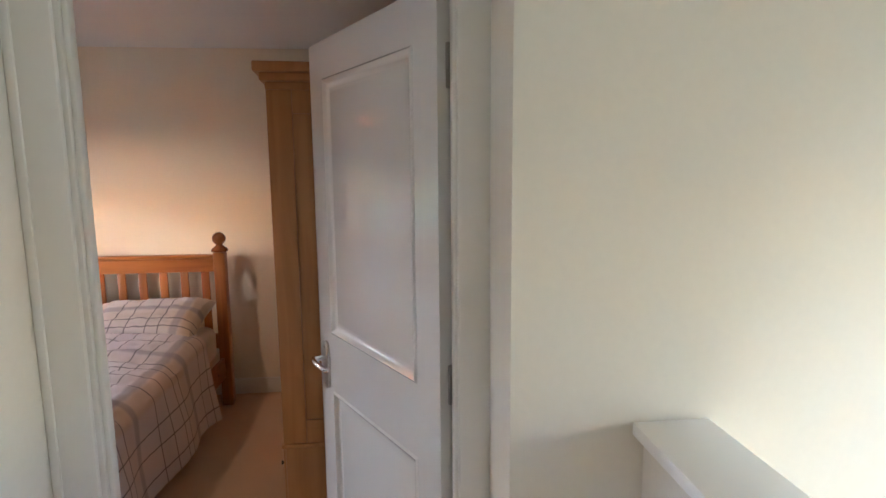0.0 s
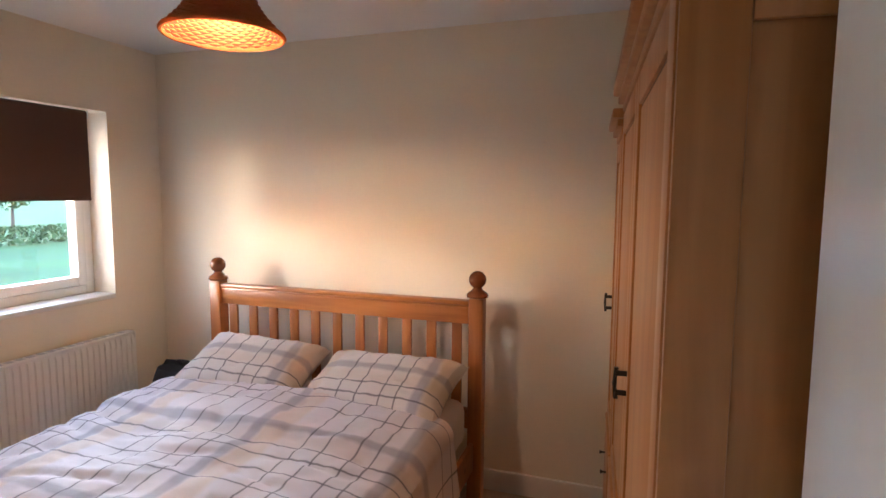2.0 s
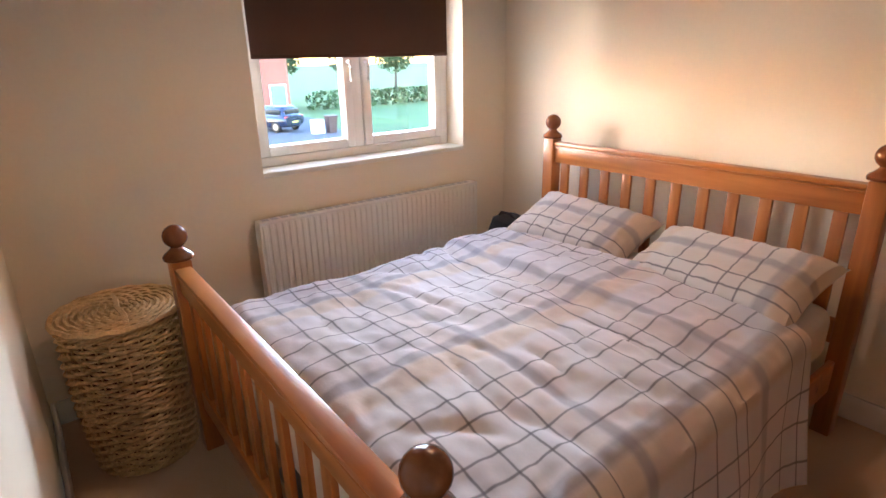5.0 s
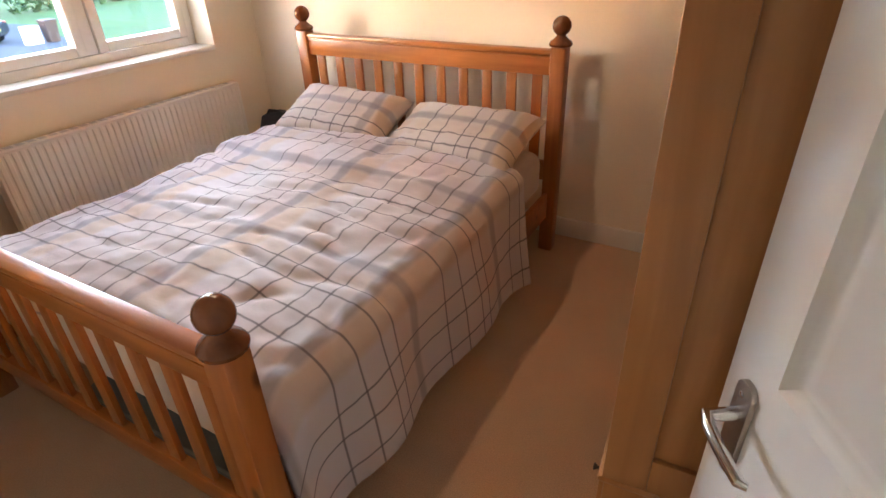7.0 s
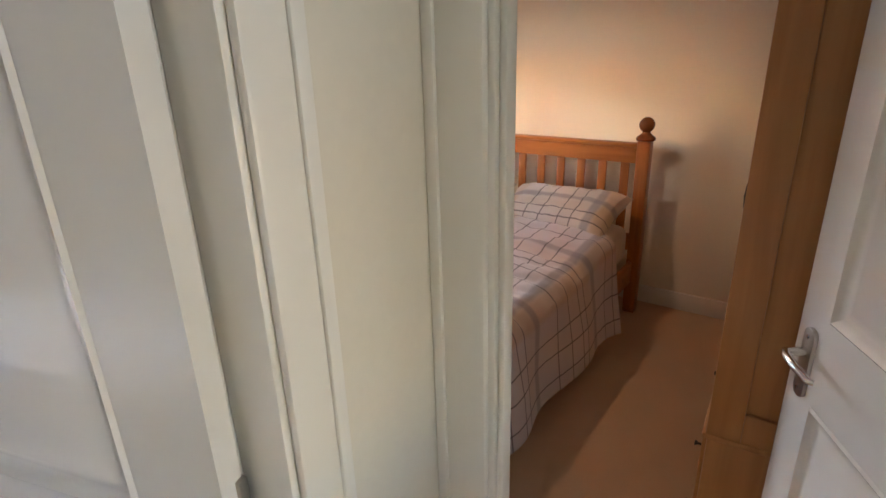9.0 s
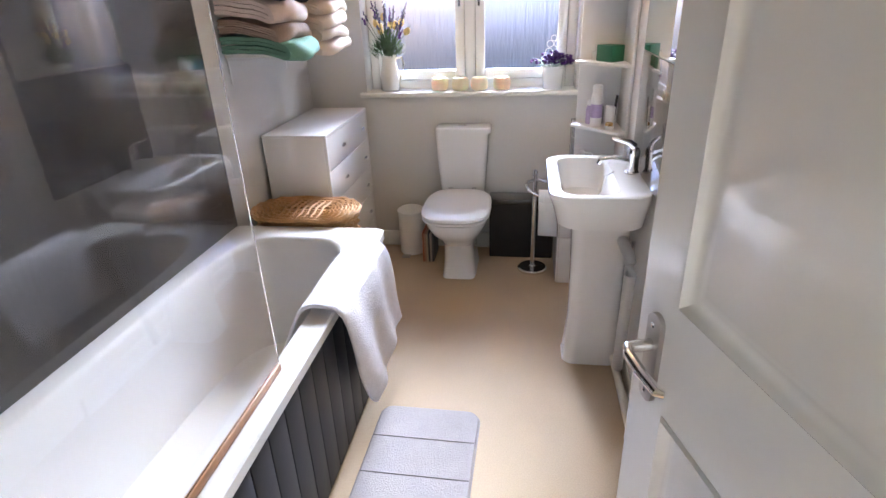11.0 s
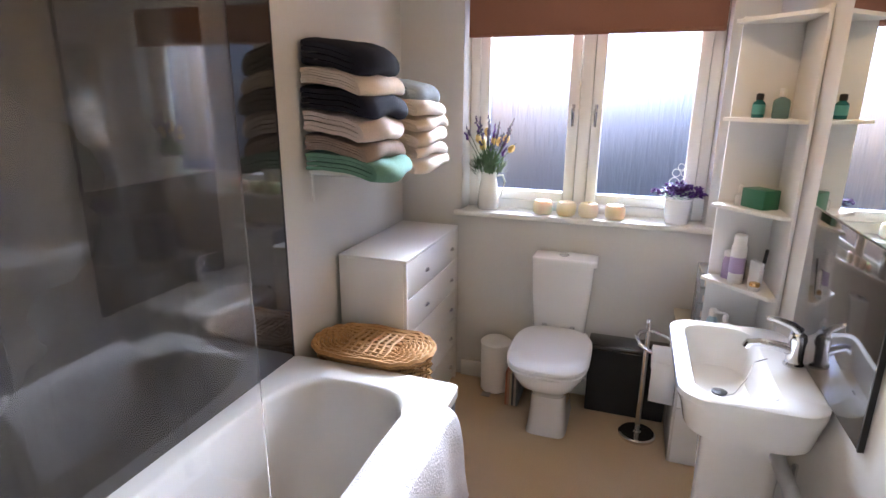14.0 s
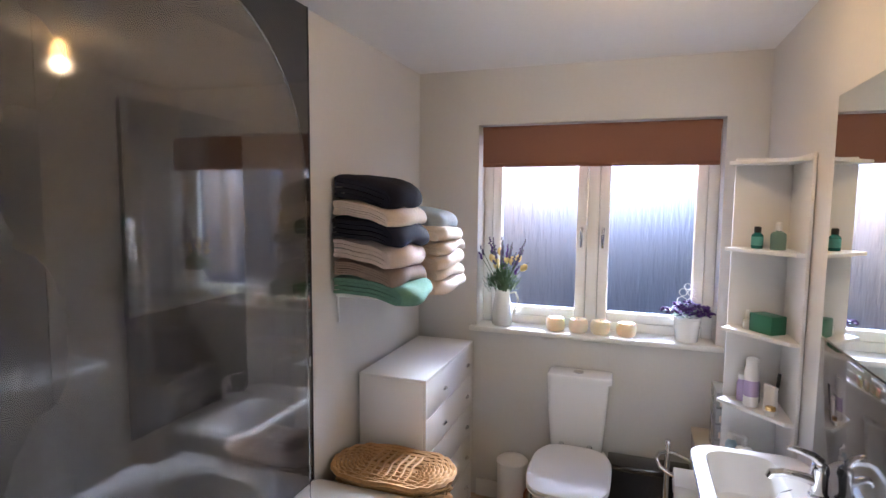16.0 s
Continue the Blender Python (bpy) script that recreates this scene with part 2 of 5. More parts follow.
towel_blue = material("towel_blue", (0.32, 0.36, 0.38), 0.95, vary=0.1, vary_scale=20, grain=0.1, grain_scale=200, bump=0.7, bump_scale=200, bump_dist=0.006)
towel_white = material("towel_white", (0.72, 0.69, 0.70), 0.95, vary=0.06, vary_scale=25, grain=0.06, grain_scale=160, bump=0.55, bump_scale=150, bump_dist=0.01)
mat_grey = material("mat_grey", (0.40, 0.36, 0.35), 0.95, vary=0.05, vary_scale=20, grain=0.06, grain_scale=200, bump=0.6, bump_scale=200, bump_dist=0.005)
# darker grey that paints the shade of the mat's stitched grooves
material("mat_stitch_shade", (0.2, 0.18, 0.175), 0.95)
tile_white = material("tile_white", (0.74, 0.71, 0.67), 0.2, vary=0.03, vary_scale=5)
grout = material("grout", (0.62, 0.58, 0.52), 0.9)
plastic_white = material("plastic_white", (0.82, 0.81, 0.79), 0.3)
plastic_grey = material("plastic_grey", (0.5, 0.5, 0.51), 0.35)
paper = material("paper", (0.84, 0.83, 0.81), 0.9, vary=0.02)
foliage = material("foliage", (0.07, 0.12, 0.06), 0.7, vary=0.3, vary_scale=40)
petal_purple = material("petal_purple", (0.075, 0.016, 0.16), 0.7, vary=0.3, vary_scale=60)
petal_yellow = material("petal_yellow", (0.75, 0.55, 0.22), 0.7, vary=0.15, vary_scale=60)
bottle_teal = material("bottle_teal", (0.02, 0.16, 0.16), 0.15)
box_green = material("box_green", (0.02, 0.17, 0.09), 0.4, vary=0.05)
label_lilac = material("label_lilac", (0.45, 0.35, 0.55), 0.4)
soap_amber = material("soap_amber", (0.6, 0.33, 0.08), 0.3)
gold = material("gold", (0.7, 0.45, 0.2), 0.25, 1.0)

# ---- building blocks ----
ORIGIN = {}


def thing(name, label, category, at=(0, 0, 0), group="", kind=""):
    ob = new(name)
    ob.location = at
    ob.empty_display_size = 0.05
    ORIGIN[ob] = Vector(at)
    return tagged(ob, label, category, group, kind)


def mesh_of(bm, mat, name, smooth=True, origin=Vector((0, 0, 0))):
    if origin.length:
        bmesh.ops.translate(bm, verts=bm.verts, vec=-origin)
    me = bpy.data.meshes.new(name)
    bm.normal_update()
    bm.to_mesh(me)
    bm.free()
    me.materials.append(mat)
    if smooth:
        for p in me.polygons:
            p.use_smooth = True
        me.set_sharp_from_angle(angle=radians(35))
    return me


def part(name, bm, mat, parent, label="", smooth=True):
    """A bmesh in the thing's building coordinates, linked as one mesh under a thing or a part."""
    o = ORIGIN.get(parent, Vector((0, 0, 0)))
    ob = new(name, mesh_of(bm, mat, name, smooth, o))
    ob.parent = parent
    ORIGIN[ob] = o
    return tagged(ob, label)


def solo(name, bm, mat, label, category, group="", kind="", smooth=True, origin=(0, 0, 0)):
    """A thing that is one mesh."""
    ob = new(name, mesh_of(bm, mat, name, smooth, Vector(origin)))
    ob.location = origin
    ORIGIN[ob] = Vector(origin)
    return tagged(ob, label, category, group, kind)


def box(x0, y0, z0, x1, y1, z1, bevel=0.0, seg=2, bm=None):
    bm = bm or bmesh.new()
    made = bmesh.ops.create_cube(bm, size=1.0)["verts"]
    for v in made:
        v.co = Vector((x0 + (v.co.x + 0.5) * (x1 - x0), y0 + (v.co.y + 0.5) * (y1 - y0), z0 + (v.co.z + 0.5) * (z1 - z0)))
    if bevel:
        edges = list({e for v in made for e in v.link_edges})
        bmesh.ops.bevel(bm, geom=edges, offset=bevel, segments=seg, profile=0.5, affect="EDGES", clamp_overlap=True)
    return bm


def lathe(profile, seg=24, bm=None, centre=(0, 0, 0), sx=1.0, sy=1.0):
    """Turned shape from (radius, height) pairs about z."""
    bm = bm or bmesh.new()
    rings = []
    for r, z in profile:
        rings.append([bm.verts.new((centre[0] + sx * r * math.cos(2 * math.pi * i / seg), centre[1] + sy * r * math.sin(2 * math.pi * i / seg), centre[2] + z)) for i in range(seg)])
    for a, b in zip(rings, rings[1:]):
        for i in range(seg):
            bm.faces.new((a[i], a[(i + 1) % seg], b[(i + 1) % seg], b[i]))
    if profile[0][0] > 1e-5:
        bm.faces.new(list(reversed(rings[0])))
    if profile[-1][0] > 1e-5:
        bm.faces.new(rings[-1])
    return bm


def tube(points, radius, seg=10, bm=None, closed=False):
    """A round bar along points."""
    bm = bm or bmesh.new()
    pts = [Vector(p) for p in points]
    rings = []
    n = len(pts)
    for i, p in enumerate(pts):
        d = (pts[(i + 1) % n] - pts[i - 1]) if closed else (pts[min(i + 1, n - 1)] - pts[max(i - 1, 0)])
        d.normalize()
        side = d.cross(Vector((0, 0, 1)))
        if side.length < 0.05:
            side = d.cross(Vector((0, 1, 0)))
        side.normalize()
        up = side.cross(d)
        r = radius[i] if isinstance(radius, (list, tuple)) else radius
        rings.append([bm.verts.new(p + r * (math.cos(2 * math.pi * k / seg) * side + math.sin(2 * math.pi * k / seg) * up)) for k in range(seg)])
    pairs = list(zip(rings, rings[1:])) + ([(rings[-1], rings[0])] if closed else [])
    for a, b in pairs:
        for k in range(seg):
            bm.faces.new((a[k], b[k], b[(k + 1) % seg], a[(k + 1) % seg]))
    if not closed:
        bm.faces.new(rings[0])
        bm.faces.new(list(reversed(rings[-1])))
    return bm


def prism(outline, z0, z1, bevel=0.0, seg=2, bm=None):
    """An outline in x and y, raised from z0 to z1."""
    bm = bm or bmesh.new()
    low = [bm.verts.new((x, y, z0)) for x, y in outline]
    top = [bm.verts.new((x, y, z1)) for x, y in outline]
    n = len(outline)
    bm.faces.new(list(reversed(low)))
    bm.faces.new(top)
    for i in range(n):
        bm.faces.new((low[i], low[(i + 1) % n], top[(i + 1) % n], top[i]))
    bmesh.ops.recalc_face_normals(bm, faces=bm.faces)
    if bevel:
        bmesh.ops.recalc_face_normals(bm, faces=bm.faces)
        bmesh.ops.bevel(bm, geom=list({e for v in top for e in v.link_edges if e.other_vert(v) in top}), offset=bevel, segments=seg, profile=0.5, affect="EDGES", clamp_overlap=True)
    return bm


def rounded(x0, y0, x1, y1, r, n=6):
    out = []
    for cx, cy, a in ((x1 - r, y1 - r, 0), (x0 + r, y1 - r, 90), (x0 + r, y0 + r, 180), (x1 - r, y0 + r, 270)):
        out += [(cx + r * math.cos(radians(a + 90 * i / n)), cy + r * math.sin(radians(a + 90 * i / n))) for i in range(n + 1)]
    return out


def oval(cx, cy, a, b, p=2.0, n=40):
    """A superellipse outline."""
    out = []
    for i in range(n):
        c, s = math.cos(2 * math.pi * i / n), math.sin(2 * math.pi * i / n)
        out.append((cx + a * math.copysign(abs(c) ** (2 / p), c), cy + b * math.copysign(abs(s) ** (2 / p), s)))
    return out


def loft(loops, bm=None, cap0=True, cap1=True):
    """Skin over loops of equal length; each loop is a list of (x, y, z)."""
    bm = bm or bmesh.new()
    rings = [[bm.verts.new(p) for p in loop] for loop in loops]
    n = len(rings[0])
    for a, b in zip(rings, rings[1:]):
        for i in range(n):
            bm.faces.new((a[i], a[(i + 1) % n], b[(i + 1) % n], b[i]))
    if cap0:
        bm.faces.new(list(reversed(rings[0])))
    if cap1:
        bm.faces.new(rings[-1])
    bmesh.ops.recalc_face_normals(bm, faces=bm.faces)
    return bm


def turn(bm, m):
    bmesh.ops.transform(bm, matrix=m, verts=bm.verts)
    return bm


# ---- structure ----
H = 2.36  # landing and bathroom ceilings
HB = 2.40  # bedroom ceiling
NW, WW = 4.10, -2.82  # inner faces of the bedroom's north and west walls


def wall(name, mat, run, lo, hi, across0, across1, openings=(), z0=0.0, z1=H):
    """A wall that runs along 'x' or 'y' from lo to hi, with openings (from, to, bottom, top)."""
    cuts = sorted({lo, hi, *(v for o in openings for v in o[:2])})
    bm = bmesh.new()
    for a, b in zip(cuts, cuts[1:]):
        spans, hole = [(z0, z1)], [o for o in openings if o[0] <= a and o[1] >= b]
        if hole:
            spans = [(z0, hole[0][2]), (hole[0][3], z1)]
        for s, e in spans:
            if e - s > 1e-4:
                if run == "x":
                    box(a, across0, s, b, across1, e, bm=bm)
                else:
                    box(across0, a, s, across1, b, e, bm=bm)
    bmesh.ops.remove_doubles(bm, verts=bm.verts, dist=1e-5)
    return solo(name, bm, mat, "painted plaster wall", "wall", kind="structure", smooth=False)


BW = (2.455, 3.745, 0.975, 2.005)  # bedroom window: y from, y to, sill, head
TW = (-0.375, 0.825, 0.975, 2.07)  # bathroom window
wall("wall_bedroom_west", wall_cream, "y", 1.345, NW + 0.1, WW - 0.3, WW, [BW], z1=HB)
wall("wall_bedroom_north", wall_cream, "x", WW, 0.66, NW, NW + 0.1, z1=HB)
wall("wall_bedroom_east", wall_cream, "y", 1.345, NW + 0.1, 0.66, 0.76, z1=HB)
wall("wall_bedroom_south", wall_cream, "x", WW, 0.66, 1.345, 1.385, [(-0.205, 0.60, 0.0, 2.02)], z1=HB)
wall("wall_bathroom_west", wall_grey, "y", -0.82, 1.1, -3.80, -3.50, [TW])
wall("wall_bathroom_north", wall_grey, "x", -3.50, -0.37, 1.0, 1.1)
wall("wall_bathroom_south", wall_grey, "x", -3.50, -0.27, -0.82, -0.72)
wall("wall_bathroom_east", wall_grey, "y", -0.72, 1.345, -0.37, -0.30, [(0.21, 1.07, 0.0, 2.02)])
wall("wall_landing_west", wall_landing, "y", -1.3, 1.345, -0.30, -0.27, [(0.21, 1.07, 0.0, 2.02)])
wall("wall_landing_pier", wall_landing, "x", 0.647, 2.3, 1.12, 1.342, z0=-2.5)
wall("wall_landing_south", wall_landing, "x", -0.27, 2.3, -1.4, -1.3, z0=-2.5)
# the east opening is assumed and unseen; it only admits the landing fill
wall("wall_landing_east", wall_landing, "y", -1.3, 1.12, 2.2, 2.3, [(0.3, 1.05, 0.3, 1.6)], z0=-2.5)
solo("wall_landing_recess", box(-0.27, 1.338, 2.02, 0.655, 1.345, H), wall_landing, "painted plaster over the door", "wall", kind="structure", smooth=False)

solo("floor_bedroom", box(WW, 1.40, -0.12, 0.66, NW, 0.0), carpet, "tan cut-pile carpet", "floor", kind="structure", smooth=False)
solo("floor_landing", box(-0.32, -1.3, -0.12, 1.05, 1.40, 0.0), carpet, "tan cut-pile carpet", "floor", kind="structure", smooth=False)
solo("floor_bathroom", box(-3.50, -0.72, -0.12, -0.32, 1.0, 0.0), bath_floor, "beige low-pile bathroom floor covering", "floor", kind="structure", smooth=False)
solo("floor_stairwell", box(1.05, -1.3, -2.5, 2.2, 1.12, -2.4), carpet, "tan carpet at the foot of the stairs", "floor", kind="structure", smooth=False)
solo("ceiling_bedroom", box(WW - 0.3, 1.345, HB, 0.76, NW + 0.1, HB + 0.1), ceiling_white, "white plaster ceiling", "ceiling", kind="structure", smooth=False)
solo("ceiling_bathroom", box(-3.80, -0.82, H, -0.30, 1.1, H + 0.1), ceiling_white, "white plaster ceiling", "ceiling", kind="structure", smooth=False)
solo("ceiling_landing", box(-0.30, -1.4, H, 2.3, 1.345, H + 0.1), ceiling_white, "white plaster ceiling", "ceiling", kind="structure", smooth=False)

half_wall = thing("stair_half_wall", "low plastered wall with painted flat capping beside the stairwell", "half wall", (0.965, 0.3, 0), kind="structure")
part("wall_core", box(0.90, -0.6, -0.1, 1.0, 1.118, 1.085), wall_landing, half_wall, smooth=False)
part("capping", box(0.875, -0.62, 1.085, 1.025, 1.118, 1.112, 0.006), satin_white, half_wall, "white painted capping board")


def skirting(name, x0, y0, x1, y1, mat=satin_white, h=0.115):
    return solo(name, box(x0, y0, 0.0, x1, y1, h, 0.006, 2), mat, "white painted skirting board", "skirting", kind="structure")


skirting("baseboard_1", WW, NW - 0.018, 0.1, NW)
skirting("baseboard_2", WW, 1.390, WW + 0.018, NW - 0.018)
skirting("baseboard_3", WW + 0.018, 1.390, -0.30, 1.408)
skirting("baseboard_4", -3.50, -0.36, -3.482, 0.72, h=0.1)
skirting("baseboard_5", -2.95, 0.982, -0.37, 1.0, h=0.1)
skirting("baseboard_6", 0.642, 1.412, 0.66, 2.15)
skirting("baseboard_7", -0.27, 1.15, -0.252, 1.327, h=0.11)


def lining(name, label, run, lo, hi, a0, a1, head=1.995, t=0.03, land=1, arch=0.0715, fwd=0.016):
    """Door lining with stops and architraves on both faces; run is the axis along the wall."""
    d = thing(name, label, "door frame", (0, 0, 0), kind="structure")

    def put(pn, l0, l1, c0, c1, z0, z1, bev=0.004):
        if run == "x":
            part(pn, box(l0, c0, z0, l1, c1, z1, bev), satin_white, d)
        else:
            part(pn, box(c0, l0, z0, c1, l1, z1, bev), satin_white, d)

    put("jamb", lo, lo + t, a0, a1, 0, head)
    put("jamb", hi - t, hi, a0, a1, 0, head)
    put("head", lo, hi, a0, a1, head + 0.0005, head + t)
    mid = (a0 + a1) / 2
    put("stop", lo + t, lo + t + 0.012, mid - 0.014, mid + 0.012, 0, head - 0.012)
    put("stop", lo + t, hi - t, mid - 0.014, mid + 0.012, head - 0.012, head)
    for c0, c1 in ((a0 - fwd, a0), (a1, a1 + fwd)):
        put("architrave", lo - arch + 0.022, lo + 0.022, c0, c1, 0, head + arch + 0.01, 0.006)
        put("architrave", hi - 0.022, hi + arch - 0.022, c0, c1, 0, head + arch + 0.01, 0.006)
        put("architrave", lo + 0.022, hi - 0.022, c0 + 0.001, c1, head + 0.012, head + arch + 0.01, 0.006)
        # inner bead of the moulded architrave
        outer = c0 == a0 - fwd
        b0, b1 = (c0 - 0.007, c0 + 0.001) if outer else (c1 - 0.001, c1 + 0.007)
        put("bead", lo - arch + 0.022, lo - arch + 0.04, b0, b1, 0, head + arch + 0.01, 0.003)
        put("bead", hi + arch - 0.04, hi + arch - 0.022, b0, b1, 0, head + arch + 0.01, 0.003)
    return d


lining("door_frame_1", "white painted door lining and moulded architrave", "x", -0.205, 0.60, 1.342, 1.385, arch=0.0865)
part("jamb", box(0.583, 1.386, 0, 0.656, 1.455, 2.02, 0.003), satin_white, bpy.data.objects["door_frame_1"])
lining("door_frame_2", "white painted door lining and moulded architrave", "y", 0.21, 1.07, -0.37, -0.27)


def panel_door(name, label, hinge, angle, more=0.0, width=0.757, height=1.975, thick=0.035):
    """Two-panel moulded door; built along +x from the hinge, face towards -y, then swung."""
    d = thing(name, label, "door", kind="structure")
    s, top, mid0, mid1, low = 0.105, height - 0.115, 1.025, 0.822, 0.2

    def field(z0, z1, side):
        y = -0.0005 if side < 0 else thick + 0.0005
        x0, x1 = s, width - s
        k = 1 if side < 0 else -1
        loops = []
        for inset, depth in ((0.0, 0.0), (0.006, -0.005), (0.014, 0.002), (0.024, 0.009), (0.036, 0.009), (0.05, 0.004)):
            a, b, c, e = x0 + inset, x1 - inset, z0 + inset, z1 - inset
            yy = y + k * depth
            loops.append([(a, yy, c), (b, yy, c), (b, yy, e), (a, yy, e)])
        return loops

    def slab():
        bm = bmesh.new()
        for x0, x1, z0, z1 in ((-more, s, 0, height), (width - s, width, 0, height), (s, width - s, 0, low), (s, width - s, mid1, mid0), (s, width - s, top, height)):
            box(x0, 0, z0, x1, thick, z1, bm=bm)
        bmesh.ops.remove_doubles(bm, verts=bm.verts, dist=1e-5)
        return bm

    leaf = part("leaf", slab(), gloss_white, d, smooth=False)
    for z0, z1 in ((low, mid1), (mid0, top)):
        for side in (-1, 1):
            part("panel", loft(field(z0, z1, side), cap0=False), gloss_white, leaf)
    for side in (-1, 1):
        y = 0.0 if side < 0 else thick
        o = side
        hx = width - 0.058
        h = part("handle", prism(rounded(hx - 0.021, -0.085, hx + 0.021, 0.085, 0.019), 0, 0.009, 0.002), brushed, d, "brushed steel lever handle on a long plate")
        h.matrix_local = pose(0, y, 0.905, 90 if side < 0 else -90, 0, 0) @ pose(0, 0, 0)
        lever = tube([(hx, y, 0.932), (hx, y + o * 0.03, 0.932), (hx, y + o * 0.05, 0.932), (hx - 0.02, y + o * 0.056, 0.931), (hx - 0.06, y + o * 0.056, 0.928), (hx - 0.105, y + o * 0.052, 0.924), (hx - 0.112, y + o * 0.044, 0.924)], [0.011, 0.0105, 0.01, 0.0095, 0.009, 0.0085, 0.006], 12)
        part("lever", lever, chrome, d, "curved chrome lever")
        for zz in (0.84, 0.97):
            part("screw", lathe([(0.005, 0), (0.005, 0.002), (0.0, 0.003)], 8, centre=(hx, 0, 0)), chrome, d).matrix_local = pose(0, y + o * 0.009, zz, 90 if side < 0 else -90)
    for zz in (0.2, 1.0, 1.75):
        part("hinge", box(-0.006 - more, -0.004, zz, 0.008 - more, 0.012, zz + 0.1, 0.003), brushed, d, "steel butt hinge")
    d.location, d.rotation_euler = hinge, (0, 0, radians(angle))
    return d


# leaf directions: bedroom leaf runs from the hinge towards (-0.487, 0.874); bathroom leaf towards (-0.959, -0.282)
panel_door("door_1", "white gloss two-panel bedroom door standing open", (0.579, 1.466, 0.008), math.degrees(math.atan2(0.874, -0.487)))
panel_door("door_2", "white gloss two-panel bathroom door standing open", (-0.382, 1.017, 0.008), math.degrees(math.atan2(-0.282, -0.959)), 0.034, 0.79)


def window(name, label, x_in, y0, y1, z0, z1, frame_x, pane_mat, sill_out, handle_mat):
    """Two-light casement in a west wall; frame_x is the room face of the frame."""
    w = thing(name, label, "window", (frame_x, (y0 + y1) / 2, z0), kind="structure")
    d = 0.07
    f = 0.05

    def bar(pn, a0, a1, b0, b1, x0, x1, par, bev=0.006):
        return part(pn, box(x0, a0, b0, x1, a1, b1, bev), upvc, par)

    fr = part("window_frame", box(frame_x - d, y0, z0, frame_x, y0 + f, z1, 0.005), upvc, w)
    bar("frame_side", y1 - f, y1, z0, z1, frame_x - d, frame_x, w)
    bar("frame_head", y0 + f, y1 - f, z1 - f, z1, frame_x - d, frame_x, w)
    bar("frame_foot", y0 + f, y1 - f, z0, z0 + f, frame_x - d, frame_x, w)
    ym = (y0 + y1) / 2
    bar("mullion", ym - 0.03, ym + 0.03, z0 + f, z1 - f, frame_x - d, frame_x, w)
    for a, b, hy in ((y0 + f, ym - 0.03, ym - 0.055), (ym + 0.03, y1 - f, ym + 0.055)):
        s = 0.055
        sash = bar("sash", a + 0.002, a + s, z0 + f + 0.002, z1 - f - 0.002, frame_x - d + 0.01, frame_x + 0.014, w, 0.009)
        bar("sash_rail", b - s, b - 0.002, z0 + f + 0.002, z1 - f - 0.002, frame_x - d + 0.01, frame_x + 0.014, w, 0.009)
        bar("sash_rail", a + s, b - s, z0 + f + 0.002, z0 + f + s, frame_x - d + 0.01, frame_x + 0.014, w, 0.009)
        bar("sash_rail", a + s, b - s, z1 - f - s, z1 - f - 0.002, frame_x - d + 0.01, frame_x + 0.014, w, 0.009)
        p = part("pane", box(frame_x - 0.034, a + s - 0.008, z0 + f + s - 0.008, frame_x - 0.026, b - s + 0.008, z1 - f - s + 0.008), pane_mat, w, smooth=False)
        p.visible_shadow = False
        hz = (z0 + z1) / 2
        part("handle", tube([(frame_x + 0.016, hy, hz), (frame_x + 0.045, hy, hz), (frame_x + 0.05, hy, hz - 0.03), (frame_x + 0.046, hy, hz - 0.1)], [0.011, 0.009, 0.009, 0.007], 10), handle_mat, w, "casement handle")
    s = part("window_sill", box(frame_x, y0 - 0.035 if sill_out > 0.01 else y0, z0 - 0.024, x_in + sill_out, y1 + 0.035 if sill_out > 0.01 else y1, z0 + 0.003, 0.006), satin_white, w, "white painted window board")
    return w


window("window_1", "white plastic two-light casement window with board", WW, *BW, WW - 0.16, glass, 0.006, upvc)
window("window_2", "white frosted two-light casement window with board", -3.50, *TW, -3.64, frosted, 0.035, chrome)


def blind(name, label, mat, x, y0, y1, z0, z1):
    b = thing(name, label, "roller blind", (x, (y0 + y1) / 2, z1))
    part("roller", tube([(x - 0.02, y0, z1 - 0.02), (x - 0.02, y1, z1 - 0.02)], 0.019, 14), mat, b)
    part("fabric", box(x - 0.0015, y0 + 0.004, z0, x + 0.0015, y1 - 0.004, z1 - 0.02), mat, b, smooth=False)
    part("hem_bar", box(x - 0.006, y0 + 0.004, z0 - 0.004, x + 0.006, y1 - 0.004, z0 + 0.016, 0.004), mat, b)
    for y in (y0 - 0.004, y1):
        part("bracket", box(x - 0.045, y, z1 - 0.045, x + 0.004, y + 0.004, z1 - 0.001, 0.001), upvc, b)
    return b


blind("roller_blind", "dark brown roller blind pulled half down", blind_brown, WW - 0.015, 2.467, 3.64, 1.516, 2.0)
blind("roller_blind", "rust brown roller blind pulled a little down", blind_rust, -3.525, -0.36, 0.81, 1.85, 2.065)

# ---- bedroom ----
BX0, BX1, BY0, BY1 = -2.245, -0.705, 1.90, 3.925  # post centres of the bed
bed = thing("bed", "honey pine slatted double bed frame with ball finials", "bed", (-1.475, 2.9, 0))


